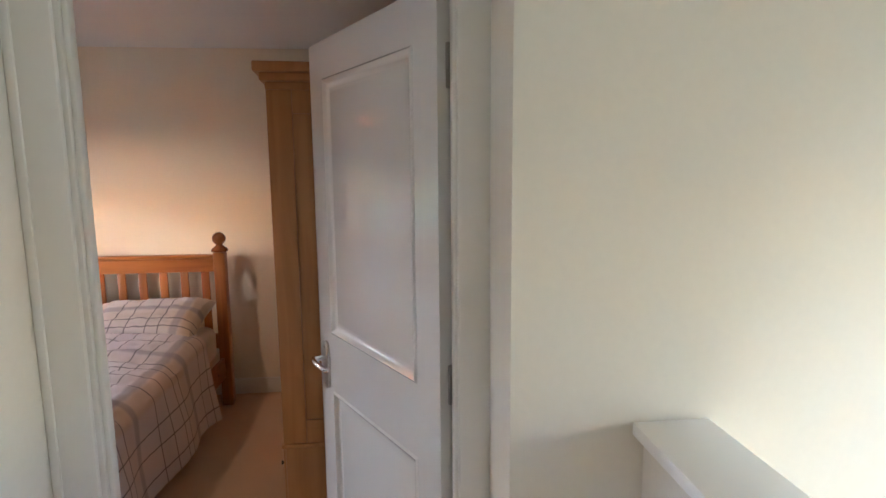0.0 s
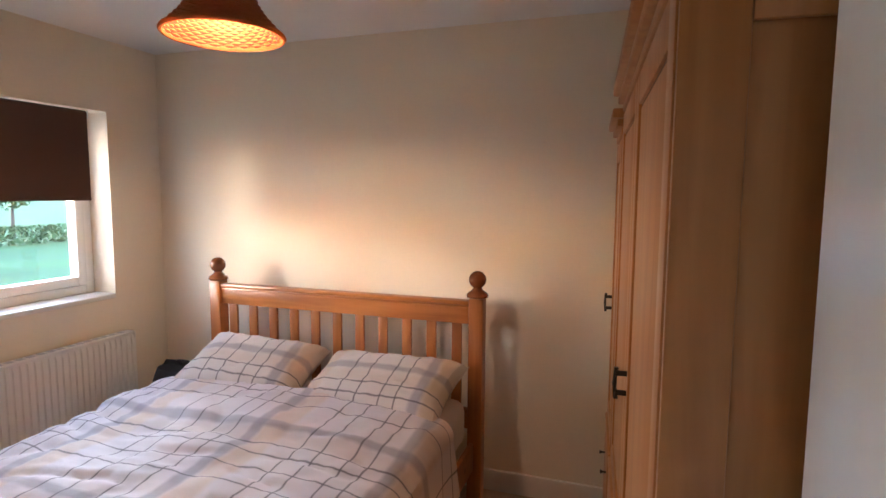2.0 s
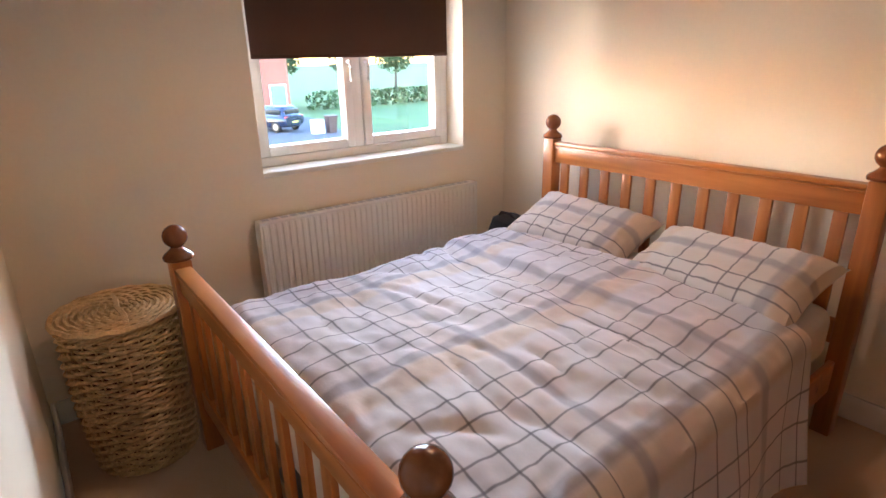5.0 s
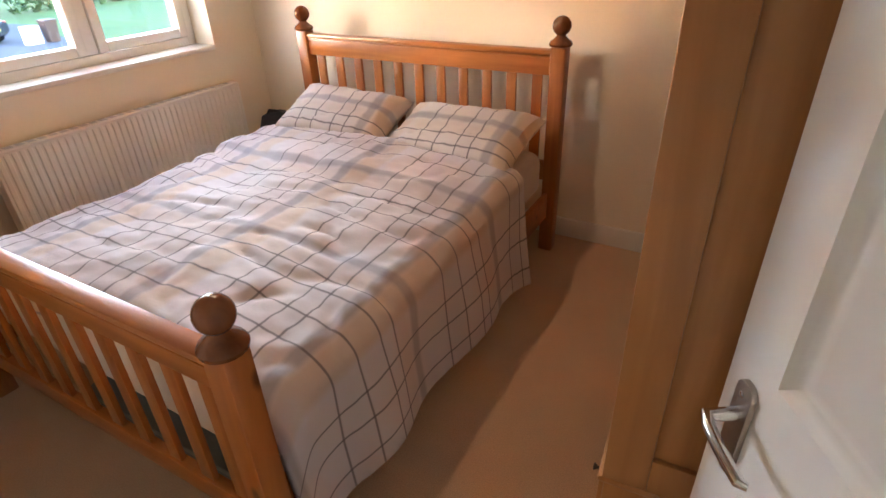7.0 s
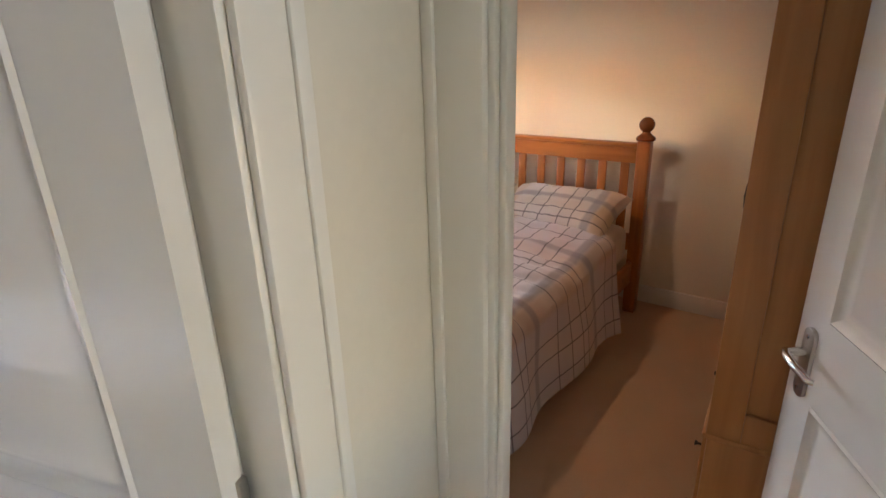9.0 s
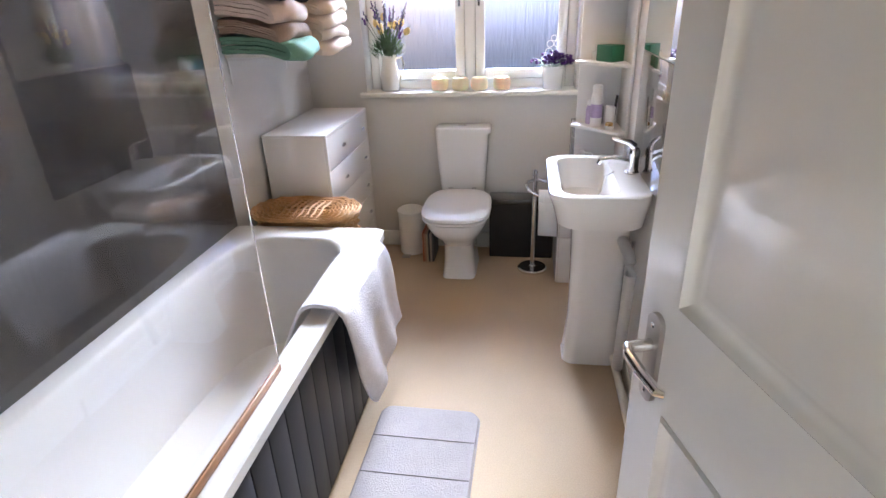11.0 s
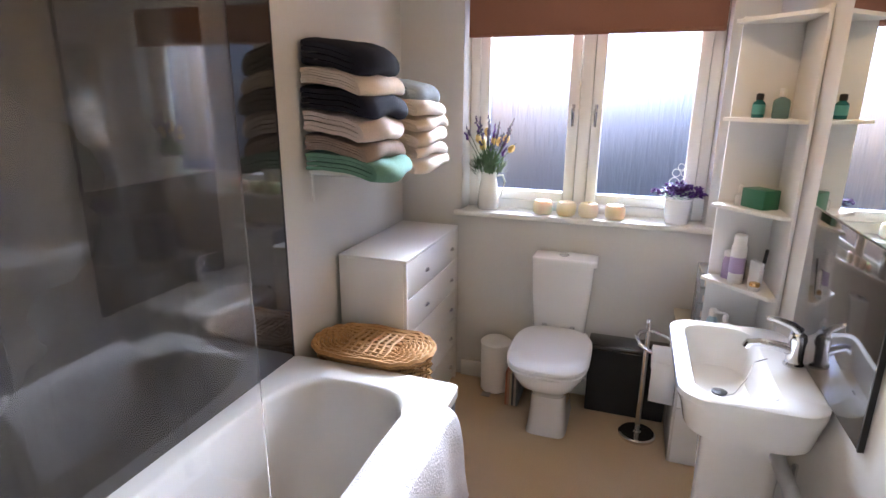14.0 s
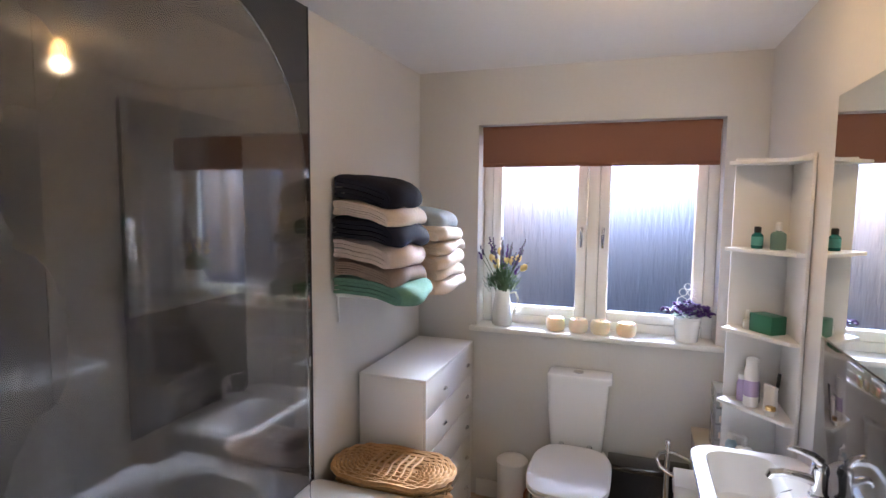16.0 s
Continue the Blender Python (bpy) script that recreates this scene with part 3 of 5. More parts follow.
def bed_end(y, post_h, rail_z0, rail_z1, low_z0, low_z1):
    p = 0.036
    for x in (BX0, BX1):
        post = part("post", box(x - p, y - p, 0, x + p, y + p, post_h, 0.006), pine_up, bed)
        part("collar", lathe([(0.03, 0), (0.052, 0.004), (0.054, 0.014), (0.048, 0.024), (0.034, 0.034), (0.022, 0.046), (0.0195, 0.056)], 24, centre=(x, y, post_h)), pine_knob, post, "dark turned collar")
        ball = [(0.043 * math.sin(math.pi * k / 12), -0.043 * math.cos(math.pi * k / 12)) for k in range(1, 12)]
        part("finial", lathe([(0.018, -0.04), *ball[2:], (0.0, 0.043)], 24, centre=(x, y, post_h + 0.089)), pine_knob, post, "dark ball finial")
    part("top_rail", box(BX0 + p, y - 0.02, rail_z0, BX1 - p, y + 0.02, rail_z1 - 0.022, 0.004), pine, bed)
    part("rail_moulding", box(BX0 + p, y - 0.027, rail_z1 - 0.034, BX1 - p, y + 0.027, rail_z1 - 0.026, 0.003), pine, bed)
    part("cap_rail", box(BX0 + p, y - 0.03, rail_z1 - 0.022, BX1 - p, y + 0.03, rail_z1, 0.007), pine, bed)
    part("low_rail", box(BX0 + p, y - 0.017, low_z0, BX1 - p, y + 0.017, low_z1, 0.004), pine, bed)
    n = 11
    gap = (BX1 - BX0 - 2 * p) / (n + 0.0)
    for i in range(n):
        x = BX0 + p + gap * (i + 0.5)
        w = 0.025
        part("slat", box(x - w, y - 0.009, low_z1, x + w, y + 0.009, rail_z0, 0.002), pine_up, bed)


bed_end(BY1, 1.06, 0.93, 1.045, 0.40, 0.50)
bed_end(BY0, 0.822, 0.70, 0.80, 0.20, 0.28)
for x in (BX0 + 0.012, BX1 - 0.012):
    part("side_rail", box(x - 0.012, BY0 + 0.036, 0.2, x + 0.012, BY1 - 0.036, 0.34, 0.004), pine, bed)

solo("mattress", box(BX0 + 0.03, BY0 + 0.05, 0.345, BX1 - 0.03, BY1 - 0.05, 0.575, 0.06, 4), sheet, "cream mattress with a pinkish fitted sheet on the bed", "mattress", origin=(-1.475, 2.9, 0.345))


def duvet():
    """A quilt over the mattress that hangs over both long sides."""
    bm = bmesh.new()
    uvl = bm.loops.layers.uv.new("UVMap")
    nu, nv = 150, 120
    y0, y1 = 1.962, 3.50
    half = 0.80
    drop_l, drop_r = 0.36, 0.44
    total = 2 * half + drop_l + drop_r
    rad = 0.10
    rows = []
    for j in range(nv + 1):
        v = j / nv
        y = y0 + (y1 - y0) * v
        head = max(0.0, (y - 3.12) / 0.38)
        row = []
        for i in range(nu + 1):
            s = -half - drop_l + total * i / nu
            a = abs(s)
            side = 1 if s > 0 else -1
            if a < half - rad:
                x, z, out = s, 0.0, 0.0
            elif a < half - rad + rad * 1.571:
                k = (a - half + rad) / rad
                x, z = side * (half - rad + rad * math.sin(k)), -rad * (1 - math.cos(k))
            else:
                d = a - (half - rad + rad * 1.571)
                flare = (0.10 + (0.20 * head if side > 0 else 0.0)) * d
                fold = 0.022 * math.sin(y * 11 + 1.2 * math.sin(y * 3.1)) * min(1, d / 0.2)
                x, z = side * (half + flare + fold), -rad - d
            p = Vector((x * 1.3, y * 1.3, 0.3))
            flat = 1.0 if a < half else 0.45
            puff = 0.013 * noise.noise(p * 2.2) + 0.007 * noise.noise(p * 5.1 + Vector((3, 1, 0))) + 0.006 * noise.noise(Vector((p.x * 9, p.y * 16, 4)))
            crease = abs(noise.noise(Vector((x * 3.0 + y * 1.7, y * 5.2 - x * 1.2, 2.0))))
            puff += 0.0045 * noise.noise(Vector((p.x * 22 + p.y * 9, p.y * 15 - p.x * 6, 7)))
            puff -= 0.013 * max(0.0, 0.25 - crease) / 0.25 * flat
            dome = 0.03 * (1 - (min(a, half) / half) ** 2)
            # turned-back band near the pillows
            band = 0.03 / (1 + math.exp(-(y - 3.12 + 0.03 * math.sin(x * 4)) * 70))
            foot = -0.10 * max(0.0, (2.06 - y) / 0.1) ** 1.5 if y < 2.06 else 0.0
            yy = y + 0.012 * math.sin(x * 6)
            if side > 0 and a > half:
                yy -= 0.16 * head * min(1.0, (a - half) / drop_r)
            zz = 0.606 + z + dome + puff * flat + band + foot
            row.append((bm.verts.new((-1.475 + x, yy, max(zz, 0.05))), (s + 0.12, y)))
        rows.append(row)
    for a, b in zip(rows, rows[1:]):
        for i in range(nu):
            q = (a[i], a[i + 1], b[i + 1], b[i])
            f = bm.faces.new([c[0] for c in q])
            for loop, c in zip(f.loops, q):
                loop[uvl].uv = c[1]
    ob = solo("duvet", bm, duvet_cloth, "cream and lilac checked duvet hanging over the bed's sides", "duvet", origin=(-1.475, 2.75, 0.58))
    sol = ob.modifiers.new("thick", "SOLIDIFY")
    sol.thickness, sol.offset = 0.025, -1
    return ob


duvet()


def pillow(name, at, w=0.68, d=0.44, h=0.20):
    bm = bmesh.new()
    uvl = bm.loops.layers.uv.new("UVMap")
    n, m = 44, 30
    grids = []
    for side in (1, -1):
        g = []
        for j in range(m + 1):
            row = []
            for i in range(n + 1):
                u, v = 2 * i / n - 1, 2 * j / m - 1
                edge = max(0.0, (1 - u**4) * (1 - v**4)) ** 0.42
                x = u * w / 2 * (1 - 0.085 * (1 - v * v) * abs(u))
                y = v * d / 2 * (1 - 0.13 * (1 - u * u) * abs(v))
                q = Vector((u * 2.3 + at[0], v * 2.3, side))
                z = side * h / 2 * edge * (1 if side > 0 else 0.7) + 0.012 * noise.noise(q * 2.0) * edge + 0.006 * noise.noise(q * 6.0) * edge + 0.006 * math.sin(u * 26 + 3 * noise.noise(q)) * (1 - edge) * edge * 2
                row.append((bm.verts.new((x, y, z)), (x + 0.005 - 0.04 * at[0], y + 0.17)))
            g.append(row)
        grids.append(g)
    for side, g in zip((1, -1), grids):
        for a, b in zip(g, g[1:]):
            for i in range(n):
                q = (a[i], a[i + 1], b[i + 1], b[i]) if side > 0 else (a[i], b[i], b[i + 1], a[i + 1])
                f = bm.faces.new([c[0] for c in q])
                for loop, c in zip(f.loops, q):
                    loop[uvl].uv = c[1]
    bmesh.ops.remove_doubles(bm, verts=bm.verts, dist=1e-4)
    ob = solo(name, bm, pillow_cloth, "cream checked pillow leaning on the headboard", "pillow", group="pillows on the bed")
    ob.matrix_world = at[1]
    return ob


pillow("pillow", (0.0, pose(-1.82, 3.66, 0.665, 22, 3, 4)))
pillow("pillow", (1.0, pose(-1.09, 3.64, 0.655, 21, -2, -4), ), w=0.74)


def wardrobe(y0, y1, label, top, leaves):
    """Pale oak wardrobe: doors over a drawer base, with a stepped cornice. Front faces -x."""
    w = thing("wardrobe", label, "wardrobe", (0.31, (y0 + y1) / 2, 0), group="wardrobes along the wall")
    x0, x1 = 0.022, 0.6
    zb = 0.57
    body = part("body", box(x0 + 0.022, y0, zb, x1, y1, top - 0.09), oak, w)
    part("base", box(x0 + 0.004, y0 - 0.004, 0.0, x1, y1 + 0.012 if y1 < 3.5 else y1, zb - 0.02, 0.006), oak, w)
    part("base_moulding", box(x0 - 0.010, y0 - 0.012, zb - 0.02, x1, y1, zb, 0.008), oak, w)
    part("plinth", box(x0 - 0.006, y0 - 0.008, 0.0, x1, y1, 0.08, 0.006), oak, w)
    for k, (o, a, b) in enumerate(((0.0, 0.09, 0.062), (0.016, 0.062, 0.034), (0.034, 0.034, 0.0))):
        part("cornice", box(x0 - 0.004 - o, y0 - 0.004 - o, top - a, x1, y1, top - b, 0.006), oak, w)
    # frame and panel on the near side
    for a, b, c, d in ((x0, x0 + 0.085, zb, top - 0.09), (x1 - 0.08, x1, zb, top - 0.09)):
        part("side_stile", box(a, y0 - 0.012, c, b, y0, d, 0.003), oak, w)
    part("side_rail", box(x0 + 0.085, y0 - 0.012, top - 0.17, x1 - 0.08, y0, top - 0.09, 0.003), oak, w)
    part("side_rail", box(x0 + 0.085, y0 - 0.012, zb, x1 - 0.08, y0, zb + 0.09, 0.003), oak, w)
    leaf = (y1 - y0 - 0.04) / leaves
    for i in range(leaves):
        a, b = y0 + 0.02 + i * leaf + 0.002, y0 + 0.02 + (i + 1) * leaf - 0.002
        hy = b - 0.035
        d = part("door", box(x0 + 0.010, a + 0.06, zb + 0.08, x0 + 0.022, b - 0.06, top - 0.17), oak, w)
        for c, e, f, g in ((a, a + 0.065, zb + 0.01, top - 0.1), (b - 0.065, b, zb + 0.01, top - 0.1), (a + 0.065, b - 0.065, zb + 0.01, zb + 0.085), (a + 0.065, b - 0.065, top - 0.175, top - 0.1)):
            part("door_frame", box(x0 - 0.001, c, f, x0 + 0.022, e, g, 0.003), oak, d)
        # dark strip puts the shade round the raised panel into colour
        part("groove", box(x0 + 0.006, a + 0.062, zb + 0.083, x0 + 0.0105, b - 0.062, top - 0.172), oak_dark, d, "dark strip painting in the shade round the panel")
        part("panel", box(x0 + 0.004, a + 0.072, zb + 0.093, x0 + 0.012, b - 0.072, top - 0.182, 0.003), oak, d)
        for z in (1.065, 1.115) if i == 0 else ():
            part("handle_post", tube([(x0, hy, z), (x0 - 0.028, hy, z)], 0.007, 8), iron, d, "dark iron pull")
        if i == 0:
            part("handle", tube([(x0 - 0.026, hy, 1.05), (x0 - 0.03, hy, 1.09), (x0 - 0.026, hy, 1.13)], 0.006, 8), iron, d, "dark iron pull")
        part("drawer", box(x0 - 0.008, a, 0.1, x0 + 0.004, b, 0.31, 0.004), oak, w)
        part("drawer", box(x0 - 0.008, a, 0.325, x0 + 0.004, b, 0.535, 0.004), oak, w)
        for z in (0.2, 0.43):
            for y in (a + 0.1, b - 0.1):
                part("knob", tube([(x0 - 0.006, y, z), (x0 - 0.022, y, z), (x0 - 0.03, y, z), (x0 - 0.032, y, z)], [0.004, 0.004, 0.0095, 0.006], 10), iron, w, "small dark knob")
    part("screw_cover", lathe([(0.011, 0), (0.011, 0.003), (0, 0.004)], 12, centre=(0, 0, 0)), oak_dark, w).matrix_local = pose(x0 + 0.14 - 0.31, y0 - (y0 + y1) / 2 - 0.0005, zb + 0.06, 90)
    w.matrix_world = Matrix.Translation((0, 2.17, 0)) @ pose(0, 0, 0, 0, 0, 3.4) @ Matrix.Translation((0, -2.17, 0)) @ Matrix.Translation(w.location)
    return w


wardrobe(2.17, 3.49, "pale oak two-door wardrobe with drawers below and dark pulls", 1.945, 2)
wardrobe(3.51, 3.935, "narrow pale oak wardrobe beside the larger one", 1.87, 1)


def radiator(name, label, length, height, depth):
    """Panel radiator built along x, back at y = 0, front towards -y."""
    r = thing(name, label, "radiator")
    n = int(length / 0.0335)
    pts = []
    step = length / n
    for i in range(n):
        x = i * step
        pts += [(x + 0.05 * step, 0.0), (x + 0.3 * step, -0.0), (x + 0.42 * step, -0.009), (x + 0.86 * step, -0.009)]
    bm = bmesh.new()
    f = -depth + 0.01
    rows = []
    for z, k in ((0.0, 0), (0.02, 0), (0.045, 1), (height - 0.045, 1), (height - 0.02, 0), (height - 0.012, 0)):
        rows.append([bm.verts.new((x, f + y * k, z)) for x, y in pts])
    for a, b in zip(rows, rows[1:]):
        for i in range(len(pts) - 1):
            bm.faces.new((a[i], a[i + 1], b[i + 1], b[i]))
    part("front_panel", bm, radiator_white, r)
    part("top_grille", box(-0.004, -depth, height - 0.014, length + 0.004, -0.03, height, 0.004), radiator_white, r)
    for x in (-0.005, length - 0.004):
        part("side_cover", box(x, -depth, 0.0, x + 0.009, -0.03, height - 0.012, 0.003), radiator_white, r)
    part("back_panel", box(0, -0.045, 0.0, length, -0.03, height - 0.016), radiator_white, r)
    for i in range(int(length / 0.05)):
        part("slot", box(0.02 + i * 0.05, -depth + 0.022, height - 0.0005, 0.055 + i * 0.05, -0.042, height + 0.0008), plastic_grey, r)
    for x in (0.2, length - 0.2):
        part("bracket", box(x - 0.02, -0.03, 0.1, x + 0.02, 0.0, height - 0.1), radiator_white, r)
    for x in (-0.03, length + 0.03):
        part("valve", lathe([(0.011, -0.02), (0.017, 0.0), (0.017, 0.045), (0.012, 0.055)], 14, centre=(x, -0.05, 0.01)), plastic_white, r)
        part("pipe", tube([(x, -0.05, 0.0), (x, -0.05, -0.16)], 0.0075, 10), chrome, r)
    return r


r1 = radiator("radiator", "cream ribbed panel radiator under the window", 1.40, 0.64, 0.10)
r1.location, r1.rotation_euler = (WW + 0.002, 2.372, 0.118), (0, 0, radians(90))


def basket(name, label, mat, at, a, b, height, lid_over=0.015, taper=0.86, handle=False):
    """Oval willow laundry basket: stakes, woven strands, lid."""
    k = thing(name, label, "laundry basket")
    stakes = 28
    rows = int(height / 0.0175)
    seg = stakes * 2

    def rad(z):
        s = z / height
        bulge = 1 + 0.06 * math.sin(math.pi * s)
        return (taper + (1 - taper) * s) * bulge

    bm = bmesh.new()
    for r in range(rows):
        z = 0.01 + r * (height - 0.02) / (rows - 1)
        pts = []
        for i in range(seg):
            t = 2 * math.pi * i / seg
            wave = 0.0085 * math.sin(stakes * t / 2 + r * math.pi)
            f = rad(z)
            pts.append(((a * f + wave) * math.cos(t), (b * f + wave) * math.sin(t), z + 0.002 * math.sin(5 * t + r)))
        tube(pts, 0.0082, 5, bm, closed=True)
    tagged(part("weave", bm, mat, k), kind="stuff")
    bm = bmesh.new()
    for i in range(stakes):
        t = 2 * math.pi * (i + 0.5) / stakes
        tube([(a * rad(z) * math.cos(t), b * rad(z) * math.sin(t), z) for z in (0.0, height * 0.33, height * 0.66, height)], 0.004, 5, bm)
    tagged(part("stakes", bm, mat, k), kind="stuff")
    # no real lining: a dark core colours in the shade between the strands
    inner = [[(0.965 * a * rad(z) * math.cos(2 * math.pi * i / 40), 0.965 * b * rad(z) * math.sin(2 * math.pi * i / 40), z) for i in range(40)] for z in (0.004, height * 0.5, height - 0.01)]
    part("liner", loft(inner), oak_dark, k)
    for z in (0.0, height * 0.44, height - 0.01):
        bm = bmesh.new()
        for ph in (0, math.pi):
            pts = []
            for i in range(72):
                t = 2 * math.pi * i / 72
                f = rad(z)
                pts.append(((a * f + 0.006 + 0.004 * math.cos(18 * t + ph)) * math.cos(t), (b * f + 0.006 + 0.004 * math.cos(18 * t + ph)) * math.sin(t), z + 0.008 + 0.007 * math.sin(18 * t + ph)))
            tube(pts, 0.0065, 6, bm, closed=True)
        part("braid", bm, mat, k)
    # lid: rim rope, rings of weave about two foci, and crossing ribs
    la, lb = a + lid_over, b + lid_over
    z = height + 0.022
    lid = part("lid", prism(oval(0, 0, la - 0.008, lb - 0.008, 2, 48), height + 0.004, z, 0.008), mat, k, "woven willow lid")
    bm = bmesh.new()
    for q in range(9):
        f = 1 - q * 0.105
        pts = []
        for i in range(64):
            t = 2 * math.pi * i / 64
            pts.append((lb * f * math.cos(t) + math.copysign(1, math.cos(t)) * (la - lb) * min(1, abs(math.cos(t)) * 4), lb * f * math.sin(t), z + 0.003 + 0.0035 * math.sin(16 * t + q * math.pi)))
        tube(pts, 0.0085 if q else 0.012, 5, bm, closed=True)
    tagged(part("lid_weave", bm, mat, lid), kind="stuff")
    bm = bmesh.new()
    for i in range(7):
        x = (i - 3) / 3 * (la - lb) * 0.9
        tube([(x, -lb * 0.96, z), (x + 0.006, -lb * 0.4, z + 0.011), (x - 0.004, 0, z + 0.013), (x + 0.004, lb * 0.4, z + 0.011), (x, lb * 0.96, z)], 0.006, 5, bm)
    tagged(part("lid_ribs", bm, mat, lid), kind="stuff")
    k.location = at[:3]
    k.rotation_euler = (0, 0, radians(at[3]))
    return k


basket("laundry_basket", "round-ended honey willow laundry basket with lid", wicker_pale, (-2.405, 1.69, 0.0, 90), 0.205, 0.20, 0.60)

# black holdall in the corner behind the bed
bag = thing("bag", "black soft holdall standing in the corner", "bag", (-2.45, 3.82, 0))
loops = []
for z, a, b in ((0.0, 0.13, 0.11), (0.05, 0.16, 0.14), (0.3, 0.16, 0.15), (0.46, 0.15, 0.13), (0.56, 0.12, 0.09), (0.585, 0.06, 0.04)):
    loops.append([(x + 0.012 * noise.noise(Vector((x * 9, y * 9, z * 7))), y, z + 0.015 * noise.noise(Vector((x * 8, y * 8, 1)))) for x, y in oval(-2.45, 3.82, a, b, 2.8, 32)])
part("body", loft(loops), black_cloth, bag)
part("strap", tube([(-2.55, 3.8, 0.55), (-2.5, 3.78, 0.60), (-2.42, 3.78, 0.605), (-2.36, 3.8, 0.55)], 0.009, 8), black_cloth, bag)

tray = thing("storage_box", "low blue-grey storage box under the bed", "storage box", (-1.35, 2.2, 0))
part("tub", prism(rounded(-1.75, 2.0, -0.95, 2.42, 0.04), 0.0, 0.13, 0.01), material("tub_blue", (0.16, 0.2, 0.23), 0.45, vary=0.05), tray)
part("lid", prism(rounded(-1.765, 1.985, -0.935, 2.435, 0.045), 0.13, 0.15, 0.008), material("lid_blue", (0.24, 0.29, 0.32), 0.4, vary=0.05), tray)

# pendant lamp
LX, LY = -1.32, 2.93
pend = thing("pendant_lamp", "woven rattan pendant lamp glowing orange", "pendant lamp", (LX, LY, HB))
part("ceiling_rose", lathe([(0.05, -0.004), (0.05, -0.018), (0.03, -0.035), (0.008, -0.04)][::-1], 24, centre=(LX, LY, HB)), plastic_white, pend)
part("cable", tube([(LX, LY, HB - 0.03), (LX, LY, H - 0.10)], 0.004, 8), plastic_white, pend)
part("lamp_holder", lathe([(0.012, -0.15), (0.02, -0.145), (0.02, -0.105), (0.012, -0.09)], 16, centre=(LX, LY, H)), plastic_white, pend)
rattan = material("rattan", (0.42, 0.13, 0.03), 0.6, vary=0.2, vary_scale=20)
bs = rattan.node_tree.nodes["Principled BSDF"]
tr = rattan.node_tree.nodes.new("ShaderNodeBsdfTranslucent")
tr.inputs[0].default_value = (0.85, 0.28, 0.04, 1)
ms = rattan.node_tree.nodes.new("ShaderNodeMixShader")
ms.inputs[0].default_value = 0.35
rattan.node_tree.links.new(bs.outputs[0], ms.inputs[1])
rattan.node_tree.links.new(tr.outputs[0], ms.inputs[2])
rattan.node_tree.links.new(ms.outputs[0], rattan.node_tree.nodes["Material Output"].inputs[0])
shade_profile = [(0.04, -0.085), (0.065, -0.092), (0.085, -0.12), (0.097, -0.15), (0.108, -0.18), (0.135, -0.22), (0.168, -0.255), (0.19, -0.28)]


def shade_radius(z):
    for (r0, z0), (r1, z1) in zip(shade_profile, shade_profile[1:]):
        if z0 >= z >= z1:
            return r0 + (r1 - r0) * (z0 - z) / (z0 - z1)
    return shade_profile[-1][0]


turns, steps = 26, 88
coil = []
for i in range(turns * steps):
    z = -0.088 - (0.28 - 0.088) * i / (turns * steps - 1)
    a = 2 * math.pi * i / steps
    rr = shade_radius(z) + 0.0028 * math.sin(22.5 * a)
    coil.append((rr * math.cos(a) + LX, rr * math.sin(a) + LY, H + z))
bm = tube(coil, 0.0046, 5)
shade = part("shade", bm, rattan, pend, "coiled rattan bell shade")
bm = lathe([(shade_radius(z) - 0.003, z) for z in [-0.088 - k * 0.0192 for k in range(11)]], 44, centre=(LX, LY, H))
for f in [f for f in bm.faces if len(f.verts) > 4]:
    bm.faces.remove(f)
part("lining", bm, material("rattan_inside", (0.30, 0.028, 0.002), 0.7, vary=0.2, vary_scale=30), shade)
part("rim", tube([(0.191 * math.cos(2 * math.pi * i / 60) + LX, 0.191 * math.sin(2 * math.pi * i / 60) + LY, H - 0.28) for i in range(60)], 0.008, 6, closed=True), rattan, shade)
bulb_glow = material("bulb_glow", (1, 0.8, 0.5), 0.3, **{"Emission Color": (1.0, 0.55, 0.2), "Emission Strength": 14.0})
part("bulb", lathe([(0.012, -0.145), (0.016, -0.16), (0.024, -0.175), (0.026, -0.188), (0.02, -0.203), (0.0, -0.21)][::-1], 20, centre=(LX, LY, H)), bulb_glow, pend, "glowing clear filament bulb")
bulb_light = lamp("pendant_bulb", "POINT", 4.8, (1.0, 0.70, 0.45), Matrix.Translation((LX, LY, H - 0.226)))
bulb_light.data.shadow_soft_size = 0.03

# ---- bathroom ----
BZ = 0.577
bath = thing("bathtub", "white acrylic bath set in dark boarded panelling", "bathtub", (-1.45, -0.38, 0))


def bath_loop(x0, x1, y0, y1, z, p):
    cx, cy, a, b = (x0 + x1) / 2, (y0 + y1) / 2, (x1 - x0) / 2, (y1 - y0) / 2
    return [(x, y, z) for x, y in oval(cx, cy, a, b, p, 96)]


